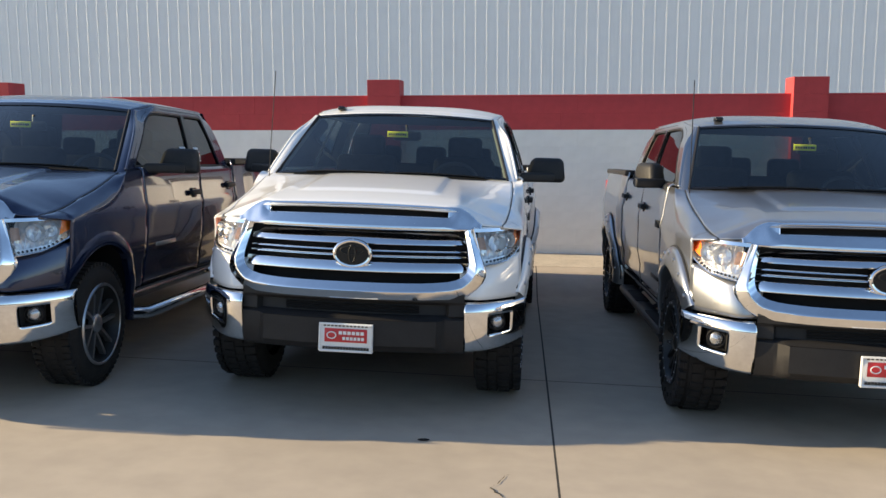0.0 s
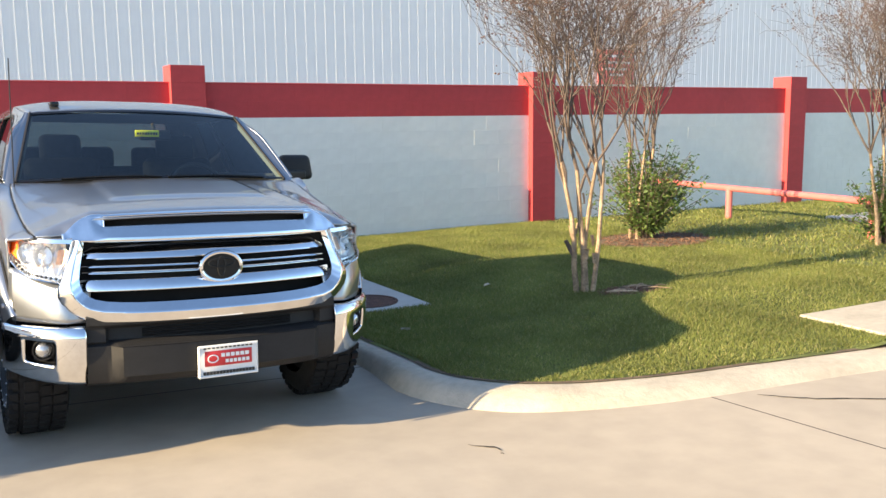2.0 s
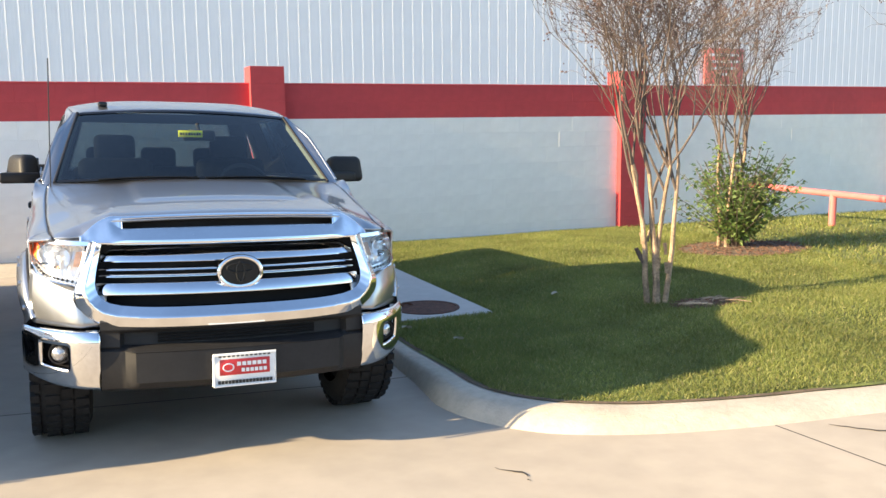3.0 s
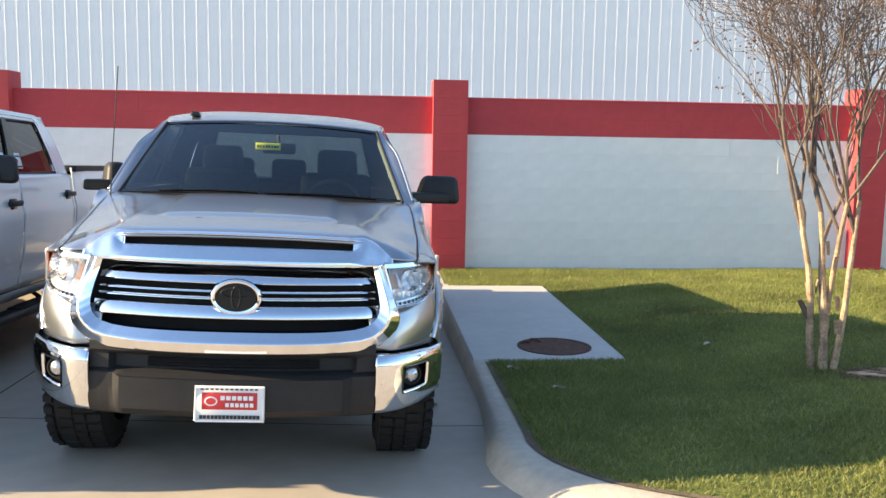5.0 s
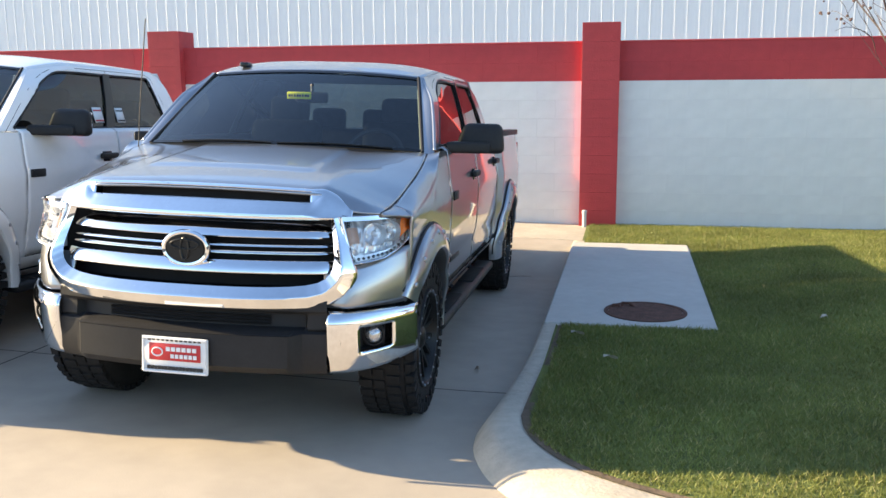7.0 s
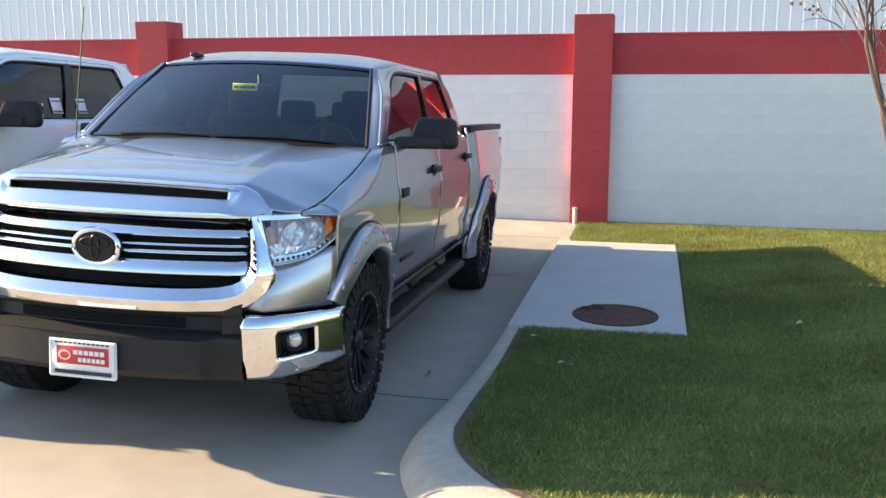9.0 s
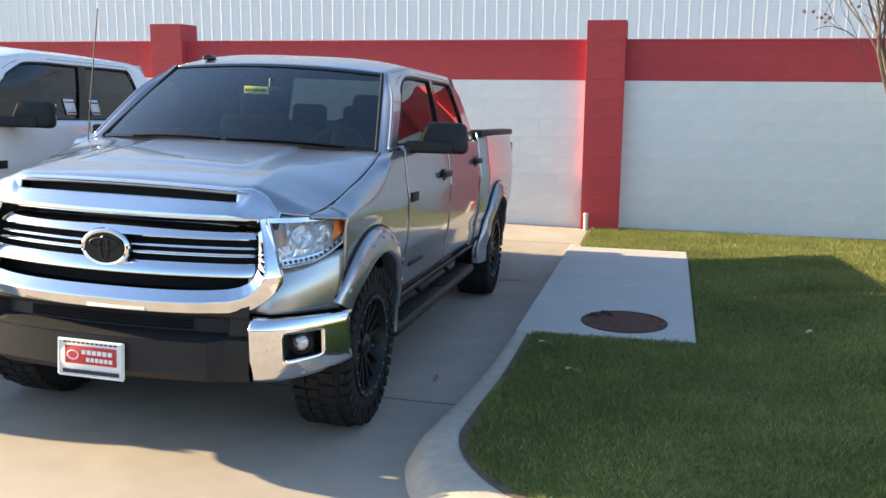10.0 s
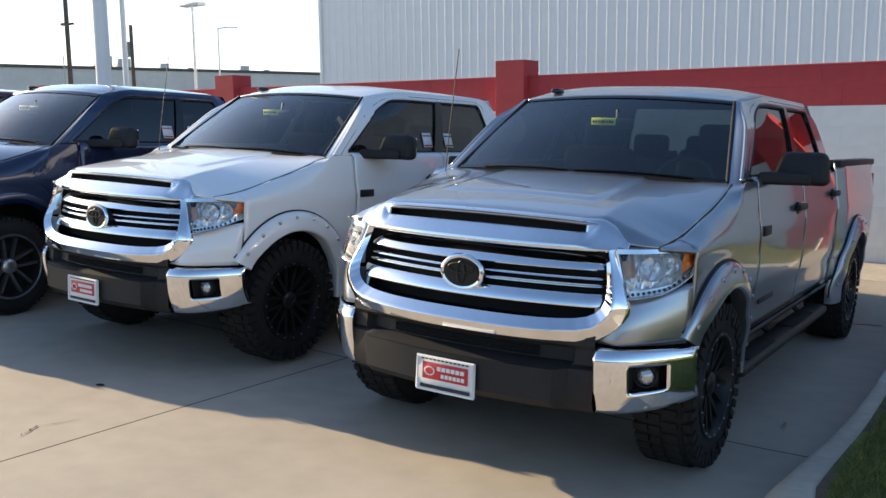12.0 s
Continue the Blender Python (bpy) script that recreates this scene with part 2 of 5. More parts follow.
ground = finish("ground", grid(lambda u, v: (lerp(-900, 900, u), lerp(-500, 1300, v), -0.75), 6, 6), ASPHALT, False)
tagged(ground, "wide pale ground running out to the horizon", "ground", kind="structure")

pavement = new("pavement")
tagged(pavement, "tan broom-finished concrete lot with dark sealed joints", "pavement", kind="structure")
XJ = [-26, -18.2, -13.6, -8.95, -4.35, 0.235, 4.85, 9.5, 14.1, 20, 30]
YJ = [-16, -9, -3.8, 1.25, 6.28, 11.32]
for xa, xb in zip(XJ, XJ[1:]):
    for ya, yb in zip(YJ, YJ[1:]):
        rim, lean = 0.006, 0.018
        across = [0, rim] + [lerp(rim, xb - xa - rim, k / 16) for k in range(1, 16)] + [xb - xa - rim, xb - xa]
        ahead = [0, rim] + [lerp(rim, yb - ya - rim, k / (40 if yb > 11 else 10)) for k in range(1, 40 if yb > 11 else 10)] + [yb - ya - rim, yb - ya]
        bm = bmesh.new()
        vs = []
        for p, a in enumerate(across):
            row = []
            for q, b in enumerate(ahead):
                y = ya + b
                x = xa + a - lean * (y - 6)
                sealed = p in (0, len(across) - 1) or q in (0, len(ahead) - 1)
                row.append(bm.verts.new((x, y, lot(x, y) - (0.001 if sealed else 0.0))))
            vs.append(row)
        for p in range(len(across) - 1):
            for q in range(len(ahead) - 1):
                f = bm.faces.new((vs[p][q], vs[p + 1][q], vs[p + 1][q + 1], vs[p][q + 1]))
                f.material_index = 1 if p in (0, len(across) - 2) or q in (0, len(ahead) - 2) else 0
        slab = part("concrete_panel", bm, [CONCRETE, JOINT], pavement, smooth=False)
        if slab.data.polygons[0].normal.z < 0:
            slab.data.flip_normals()
        thick(slab, 0.05, -1)


# hairline cracks and stains on the lot
def crack_line(pts, w):
    bm = bmesh.new()
    fine = []
    for (a, b), (c, d) in zip(pts, pts[1:]):
        for k in range(6):
            t = k / 6
            fine.append((lerp(a, c, t) + random.uniform(-0.012, 0.012), lerp(b, d, t) + random.uniform(-0.012, 0.012)))
    fine.append(pts[-1])
    for i, (x, y) in enumerate(fine):
        ww = w * (0.4 + 0.6 * math.sin(math.pi * (i + 0.4) / len(fine))) * random.uniform(0.6, 1.3)
        for s in (-1, 1):
            bm.verts.new((x + s * ww * 0.6, y + s * ww * 0.8, lot(x, y) + 0.004))
    bm.verts.ensure_lookup_table()
    for i in range(len(fine) - 1):
        bm.faces.new((bm.verts[2 * i], bm.verts[2 * i + 1], bm.verts[2 * i + 3], bm.verts[2 * i + 2]))
    return part("crack", bm, JOINT, pavement, "thin dark crack", smooth=False)


crack_line([(3.15, 4.33), (3.26, 4.20), (3.22, 4.08)], 0.008)
crack_line([(5.15, 4.14), (5.32, 3.92), (5.55, 3.75), (5.9, 3.50), (6.4, 3.2)], 0.010)
crack_line([(2.45, 10.12), (2.8, 10.16), (3.1, 10.2)], 0.014)
crack_line([(0.02, 3.95), (-0.05, 4.1), (0.03, 4.3)], 0.006)
finish("oil_spot", grid(lambda u, v: (-0.46 + 0.035 * v * math.cos(6.28 * u), 4.76 + 0.022 * v * math.sin(6.28 * u), lot(-0.46, 4.76) + 0.004), 14, 2), DARK, False, pavement)

# ---- kerb round the lawn ----
kerb = new("curb")
tagged(kerb, "rounded tan concrete kerb along the lawn", "curb", kind="structure")


KERB_LINE = rounded([(3.585, 11.2), (3.585, 9.4), (3.585, 7.6), (3.578, 6.9), (3.562, 6.3), (3.55, 5.8)]) + EDGE[:-2]
KERB_JOINTS = (3.58, 9.06, 12.6, 17.2, 21.0)


def along(line, step):
    """Points at even steps along a line, each with the distance gone and the way outwards."""
    out, gone = [], 0.0
    for (a, b), (c, d) in zip(line, line[1:]):
        length = math.hypot(c - a, d - b)
        k = max(1, round(length / step))
        for i in range(k):
            out.append((lerp(a, c, i / k), lerp(b, d, i / k), gone + length * i / k))
        gone += length
    return out


def kerb_piece(pts):
    prof = [(0.0, -0.30), (0.0, 0.0), (0.06, 0.003), (0.12, 0.0), (0.152, -0.006), (0.180, -0.018), (0.206, -0.038), (0.232, -0.066), (0.262, -0.105), (0.29, -0.16), (0.31, -0.40)]
    bm = bmesh.new()
    rows = []
    for x, y, ox, oy in pts:
        wide = poly(y, [(4.95, 1.45), (5.3, 1.0), (5.68, 0.68), (6.1, 0.45), (6.8, 0.30)])
        z = kerb_top(x, y)
        row = []
        for o, h in prof:
            q = o if o < 0.1 else 0.1 + (o - 0.1) * wide
            row.append(bm.verts.new((x + ox * q, y + oy * q, z + h + 0.004 * noise.noise(Vector((x * 3, y * 3, o * 9))))))
        rows.append(row)
    for p, q in zip(rows, rows[1:]):
        for k in range(len(prof) - 1):
            bm.faces.new((p[k], p[k + 1], q[k + 1], q[k]))
    bm.faces.new(rows[0])
    bm.faces.new(rows[-1][::-1])
    return part("curb_segment", bm, CURB, kerb)


line = along(KERB_LINE, 0.07)
piece, trench, joints = [], [], list(KERB_JOINTS)
for i, (x, y, gone) in enumerate(line):
    ax, ay, _ = line[max(i - 2, 0)]
    bx, by, _ = line[min(i + 2, len(line) - 1)]
    size = math.hypot(bx - ax, by - ay)
    dx, dy = (bx - ax) / size, (by - ay) / size
    piece.append((x, y, dy, -dx))
    if y < 7.5:
        trench.append((x, y, dy, -dx))
    if joints and gone > joints[0] and len(piece) > 2:
        kerb_piece(piece)
        piece, joints = [(x + 0.005 * dx, y + 0.005 * dy, dy, -dx)], joints[1:]
kerb_piece(piece)
bm = bmesh.new()
rows = [[bm.verts.new((x + ox * o, y + oy * o, kerb_top(x, y) + 0.006)) for o in (-0.040, 0.004)] for x, y, ox, oy in trench]
for p, q in zip(rows, rows[1:]):
    bm.faces.new((p[0], p[1], q[1], q[0]))
gap = finish("soil_edge", bm, SOIL, False)
tagged(gap, "narrow dark trench of soil between lawn and kerb", "soil", kind="structure")

# ---- apron slab with a manhole, walkway along the wall ----
apron = finish("concrete_apron", box(3.425, 4.68, 7.56, 11.03, -0.30, -0.032, 0.012), WALK, False)
for v in apron.data.vertices:
    if v.co.x < 3.9 and v.co.z > -0.1:
        v.co.x += 0.045
tagged(apron, "pale grey concrete apron slab set in the lawn", "slab", kind="structure")
manhole = thing("manhole_cover", (4.19, 7.97, -0.032), "rust-brown round iron manhole cover in the apron slab", "manhole cover")
part("rim", lathe([(0.0, 0.305), (0.008, 0.305), (0.008, 0.275), (0.0, 0.275)], 48, "z"), RUST, manhole)
bm = lathe([(0.0, 0.272), (0.006, 0.270), (0.007, 0.14), (0.006, 0.0005)], 48, "z")
part("lid", bm, RUST, manhole)
part("lifting_eye", tube([(-0.17, 0.14, 0.0), (-0.17, 0.15, 0.028), (-0.12, 0.15, 0.028), (-0.08, 0.14, 0.0)], 0.012, 8), RUST, manhole)
part("lifting_eye", tube([(-0.24, 0.10, 0.0), (-0.24, 0.11, 0.02), (-0.20, 0.11, 0.02), (-0.19, 0.10, 0.0)], 0.011, 8), RUST, manhole)

slab2 = finish("concrete_pad", box(6.82, 8.4, 4.45, 5.22, -0.2, 0.055, 0.012), CURB, False)
tagged(slab2, "small pale concrete pad in the lawn near the kerb", "slab", kind="structure")


def walkway(u, v):
    x, y = lerp(-24, 3.56, u), lerp(11.325, 12.445, v)
    return x, y, wall_foot(x) + 0.012 * v


bm = grid(walkway, 60, 4)
skirt = bmesh.ops.extrude_edge_only(bm, edges=[e for e in bm.edges if e.is_boundary])["geom"]
for v in skirt:
    if isinstance(v, bmesh.types.BMVert):
        v.co.z -= 0.5
wk = finish("walkway", bm, CURB, False)
tagged(wk, "tan concrete strip along the foot of the wall", "walkway", kind="structure")

# ---- block wall with red band and pillars ----
COURSE, LENGTH, FOOT = 0.2245, 0.449, -0.09
PIL_W, PIL_STEP, PIL_X = 0.445, 5.65, 3.46


def block_mesh(name, w, h, d, mat, c=0.0022):
    """A block with chamfered face edges; the back is left open against the core."""
    bm = bmesh.new()
    f = [bm.verts.new(p) for p in ((c, 0, c), (w - c, 0, c), (w - c, 0, h - c), (c, 0, h - c))]
    r = [bm.verts.new(p) for p in ((0.001, c, 0.001), (w - 0.001, c, 0.001), (w - 0.001, c, h - 0.001), (0.001, c, h - 0.001))]
    k = [bm.verts.new(p) for p in ((0.001, d, 0.001), (w - 0.001, d, 0.001), (w - 0.001, d, h - 0.001), (0.001, d, h - 0.001))]
    bm.faces.new(f)
    for i in range(4):
        j = (i + 1) % 4
        bm.faces.new((f[j], f[i], r[i], r[j]))
        bm.faces.new((r[j], r[i], k[i], k[j]))
    bmesh.ops.recalc_face_normals(bm, faces=bm.faces)
    me = bpy.data.meshes.new(name)
    bm.to_mesh(me)
    bm.free()
    me.materials.append(mat)
    return me


wall = new("wall_north")
tagged(wall, "white painted concrete block wall with a red band along its top", "wall", kind="structure")
part("core", box(-24, 34, WALL_Y + 0.0015, WALL_Y + 0.19, -0.6, FOOT + 8 * COURSE), MORTAR_WHITE, wall, smooth=False)
part("band_core", box(-24, 34, WALL_Y + 0.0015, WALL_Y + 0.19, FOOT + 8 * COURSE, FOOT + 10 * COURSE), MORTAR_RED, wall, smooth=False)
part("coping", box(-24, 34, WALL_Y - 0.004, WALL_Y + 0.20, FOOT + 10 * COURSE, FOOT + 10 * COURSE + 0.025, 0.006), RED_WALL, wall, smooth=False)

# ---- steel building behind the wall ----
hall = thing("steel_building", (0, 25.5, 0), "tall pale grey ribbed steel building behind the wall", "building")


def rib_panel():
    prof = []
    for k in range(3):
        x = k * 0.305
        prof += [(x, 0.0), (x + 0.030, -0.011), (x + 0.046, -0.012), (x + 0.062, 0.0), (x + 0.13, 0.0), (x + 0.145, -0.0012), (x + 0.16, -0.0012), (x + 0.175, 0.0), (x + 0.22, 0.0), (x + 0.235, -0.0012), (x + 0.25, -0.0012), (x + 0.265, 0.0)]
    prof.append((0.915, 0.0))
    bm = bmesh.new()
    lo = [bm.verts.new((x, y, -0.7)) for x, y in prof]
    hi = [bm.verts.new((x, y, 10.5)) for x, y in prof]
    for i in range(len(prof) - 1):
        bm.faces.new((lo[i], lo[i + 1], hi[i + 1], hi[i]))
    return bm


first = part("wall_panel", rib_panel(), METAL_WALL, hall, smooth=False)
first.location.x = -17.2
for k in range(1, 110):
    ob = new("wall_panel", first.data)
    ob.parent = hall
    ob.location.x = -17.2 + k * 0.915
part("side_wall", box(-17.2, -17.1, 0.004, 30, -0.7, 10.5), METAL_WALL, hall, smooth=False)
part("corner_trim", box(-17.26, -17.14, -0.045, 0.08, -0.7, 10.52, 0.004), METAL_WALL, hall, smooth=False)
part("roof", box(-17.3, 83.6, -0.05, 30, 10.5, 10.7), METAL_WALL, hall, smooth=False)
part("back", box(-17.0, 83.4, 0.06, 0.2, -0.7, 10.49), MORTAR_WHITE, hall, smooth=False)

# unseen wall added behind the camera: gives the chrome a dark horizon line
backdrop = finish("reflection_backdrop", box(-70, 70, -40.4, -40, -0.75, 4.2), material("backdrop_grey_brown", (0.22, 0.20, 0.18), 0.85, vary=0.12, scale=0.4), False)
tagged(backdrop, "plain unseen wall added behind the camera to darken reflections at the horizon", "wall", kind="structure")

# ---- far side of the street ----
CAM_END = Vector((4.325, 1.553, 1.62))


def far(dx, dy, d):
    h = math.hypot(dx, dy)
    return CAM_END.x + dx / h * d, CAM_END.y + dy / h * d


fx, fy = far(-1.30, 1.0, 82)
store = thing("store_building", pose(fx, fy, -0.75, 0, 0, math.degrees(math.atan2(1.30, 1.0)) + 22), "long low cream commercial building across the street", "building")
part("wall", box(-46, 46, 0, 14, 0, 6.7), FAR_WHITE, store, smooth=False)
part("roof_edge", box(-46.1, 46.1, -0.1, 0.35, 6.7, 6.95), FAR_DARK, store, smooth=False)
for x, w, h in ((-17, 1.2, 0.5), (-13.5, 0.9, 0.7), (-3.2, 1.5, 1.1), (-1.2, 1.1, 0.9), (2.6, 0.8, 0.6), (5.2, 0.5, 0.3), (10.5, 0.9, 0.6), (13.0, 0.6, 0.3), (25, 1.2, 0.6)):
    part("rooftop_unit", box(x, x + w, 3, 4.4, 6.7, 6.95 + h, 0.03), GREY_UNIT, store)
part("meter_bank", box(1.0, 3.6, -0.25, -0.004, 2.4, 4.2, 0.03), GREY_UNIT, store)


def pole(name, dx, dy, d, top, r0, r1, mat, label, category):
    x, y = far(dx, dy, d)
    p = thing(name, (x, y, -0.75), label, category)
    part("shaft", tube([(0, 0, 0), (0, 0, top * 0.5), (0, 0, top)], r0, 14, taper=r1), mat, p)
    return p


pole("sign_pole", -1.4173, 1.0, 26, 14, 0.21, 0.17, WHITE_POLE, "thick white tapered steel sign pole", "pole")
pole("flag_pole", -1.3541, 1.0, 32, 14, 0.10, 0.075, WHITE_POLE, "slim white steel pole", "pole")
lp = pole("street_lamp", -1.174, 1.0, 52, 8.6, 0.095, 0.065, WHITE_POLE, "white lot lamp with a flat double head", "lamp post")
part("lamp_head", box(-0.8, 0.8, -0.3, 0.3, 8.55, 8.72, 0.05), WHITE_POLE, lp)
lp = pole("street_lamp", -1.1163, 1.0, 62, 8.4, 0.07, 0.05, WHITE_POLE, "slim lamp post with a short side arm", "lamp post")
part("arm", tube([(0, 0, 8.35), (0.5, 0.4, 8.45), (1.0, 0.8, 8.4)], 0.05, 8), WHITE_POLE, lp)
up = pole("utility_pole", -1.5177, 1.0, 58, 13.5, 0.15, 0.12, WOOD_POLE, "dark weathered wooden utility pole", "utility pole")
part("insulator", box(-0.5, -0.1, -0.1, 0.1, 8.0, 8.15, 0.02), WOOD_POLE, up)
part("insulator", box(0.1, 0.6, -0.1, 0.1, 8.0, 8.12, 0.02), WOOD_POLE, up)
up = pole("utility_pole", -1.3339, 1.0, 60, 8.3, 0.13, 0.11, WOOD_POLE, "wooden utility pole with a grey transformer", "utility pole")
part("transformer", lathe([(6.4, 0.001), (6.4, 0.32), (7.3, 0.32), (7.35, 0.001)], 18, "z"), GREY_UNIT, up).location.x = -0.55
pole("radio_mast", -1.535, 1.0, 62, 6.5, 0.05, 0.04, GREY_UNIT, "thin grey metal mast", "mast")


# ---- pickup trucks ----
# local axes: x across, y from the front bumper to the tail, z up from the ground
def front_curve(x):
    a = abs(x)
    return 0.10 + 0.08 * (a / 0.66) ** 2 if a < 0.66 else 0.18 + 0.325 * ((a - 0.66) / 0.345) ** 1.9


def side_x(y, z):
    """Half width of the body side at y along and z up."""
    x = 0.985 - 0.06 * ((1.0 - z) / 0.5) ** 2 if z < 1.0 else 0.985 - 0.040 * ((z - 1.0) / 0.40) ** 1.6
    x += 0.010 * math.exp(-((z - 1.12) / 0.05) ** 2) - 0.012 * math.exp(-((z - 0.72) / 0.06) ** 2)
    if y < 1.1:
        x -= 0.012 * ((1.1 - y) / 0.55) ** 2
    x += 0.032 * smooth01((y - 3.95) / 0.25)
    if y > 5.4:
        x -= 0.02 * ((y - 5.4) / 0.3) ** 2
    return x


def hood_edge(y):
    """Shut line between hood and fender."""
    return poly(y, [(0.36, 0.862), (0.50, 0.874), (0.75, 0.888), (1.0, 0.890), (1.2, 0.888), (1.32, 0.880), (1.45, 0.866), (1.6, 0.860)]), poly(y, [(0.36, 1.136), (0.50, 1.150), (0.62, 1.172), (0.8, 1.222), (1.0, 1.268), (1.2, 1.325), (1.32, 1.362), (1.45, 1.384), (1.6, 1.392)])


def hood_front(x):
    """Front edge of the hood: distance and height at x across."""
    a = abs(x)
    return (poly(a, [(0, 0.285), (0.3, 0.288), (0.53, 0.300), (0.58, 0.325), (0.66, 0.345), (0.704, 0.338), (0.80, 0.348), (0.87, 0.385)]),
            poly(a, [(0, 1.228), (0.3, 1.226), (0.545, 1.218), (0.60, 1.211), (0.655, 1.194), (0.70, 1.163), (0.73, 1.138), (0.87, 1.134)]))


def hood_z(x, y):
    t = clamp((y - 0.28) / 1.17, 0, 1)
    zc = 1.236 + 0.179 * t ** 0.75
    xe, ze = hood_edge(y)
    a = abs(x)
    k = lerp(0.605, 0.50, t)
    if a <= k:
        z = zc - 0.018 * (a / k) ** 2
    else:
        s = (a - k) / (xe - k)
        z = lerp(zc - 0.018, ze, lerp(s, 0.6 * s + 0.4 * s * s, t))
    z += 0.009 * (smooth01((0.46 - a) / 0.05) * smooth01((y - 0.60) / 0.06) * (1 - smooth01((y - 1.25) / 0.2)))
    yf, zf = hood_front(x)
    d = clamp((y - yf) / 0.07, 0, 1)
    return lerp(zf, z, math.sin(d * math.pi / 2) ** 0.8) if d < 1 else z


def mirror_x(bm):
    """The same mesh on the other side."""
    for v in bm.verts:
        v.co.x = -v.co.x
    return bm


def ring(ax, bx, n=32, r=0.014, squash=1.0):
    pts = [(ax * math.cos(6.28319 * k / n), 0, bx * math.sin(6.28319 * k / n)) for k in range(n + 1)]
    return tube(pts, r, 8, caps=False)


def disc(ax, bx, y0, y1, n=32):
    bm = bmesh.new()
    f = [bm.verts.new((ax * 0.93 * math.cos(6.28319 * k / n), y0, bx * 0.93 * math.sin(6.28319 * k / n))) for k in range(n)]
    g = [bm.verts.new((ax * math.cos(6.28319 * k / n), lerp(y0, y1, 0.4), bx * math.sin(6.28319 * k / n))) for k in range(n)]
    h = [bm.verts.new((ax * math.cos(6.28319 * k / n), y1, bx * math.sin(6.28319 * k / n))) for k in range(n)]
    bm.faces.new(f)
    for p, q in ((f, g), (g, h)):
        for k in range(n):
            bm.faces.new((p[k], p[(k + 1) % n], q[(k + 1) % n], q[k]))
    bm.faces.new(h)
    return bm


def body_panel(y0, y1, zb, zt, arch=None, cap=None, step=0.035, nz=16):
    """One pressed side panel: follows side_x, with a round wheel opening and, where given, a top that rolls inwards to cap(y)."""
    ny = max(4, round((y1 - y0) / step))
    nc = 9 if cap else 0
    bm = bmesh.new()
    rows = []
    for i in range(ny + 1):
        y = lerp(y0, y1, i / ny)
        row = []
        for j in range(nz + 1):
            z = lerp(zb(y), zt(y), j / nz)
            row.append(bm.verts.new((side_x(y, z), y, z)))
        if cap:
            cx, cz = cap(y)
            sx, sz = side_x(y, zt(y)), zt(y)
            slope = clamp((1.40 - cz) * 2.6, 0.05, 0.45)
            p1x, p1z = cx + 0.45 * (sx - cx), cz - 0.45 * (sx - cx) * slope
            p2x, p2z = sx - 0.004, lerp(sz, cz, 0.50)
            for j in range(1, nc + 1):
                t = j / nc
                w = ((1 - t) ** 3, 3 * t * (1 - t) ** 2, 3 * t * t * (1 - t), t ** 3)
                row.append(bm.verts.new((w[0] * sx + w[1] * p2x + w[2] * p1x + w[3] * cx, y, w[0] * sz + w[1] * p2z + w[2] * p1z + w[3] * cz)))
        rows.append(row)
    inside = set()
    if arch:
        ya, za, r = arch
        for v in bm.verts:
            if math.hypot(v.co.y - ya, v.co.z - za) < r:
                inside.add(v)
    for p, q in zip(rows, rows[1:]):
        for j in range(len(p) - 1):
            quad = (p[j], q[j], q[j + 1], p[j + 1])
            if sum(v in inside for v in quad) < 4:
                bm.faces.new(quad)
    if arch:
        for v in inside:
            d = math.hypot(v.co.y - ya, v.co.z - za)
            if d > 1e-4:
                v.co.y, v.co.z = ya + (v.co.y - ya) * r / d, za + (v.co.z - za) * r / d
        bmesh.ops.delete(bm, geom=[v for v in bm.verts if not v.link_faces], context="VERTS")
    return bm


def arch_strip(ya, za, r, prof, a0=-22, a1=202, n=40):
    """A strip swept round a wheel opening: prof gives (radius added, outwards)."""
    def fn(u, v):
        ang = radians(lerp(a0, a1, u))
        k = v * (len(prof) - 1)
        i = min(int(k), len(prof) - 2)
        dr = lerp(prof[i][0], prof[i + 1][0], k - i)
        out = lerp(prof[i][1], prof[i + 1][1], k - i)
        y, z = ya + (r + dr) * math.cos(ang), za + (r + dr) * math.sin(ang)
        return side_x(y, clamp(z, 0.5, 1.4)) + out, y, z
    return grid(fn, n, len(prof) - 1)


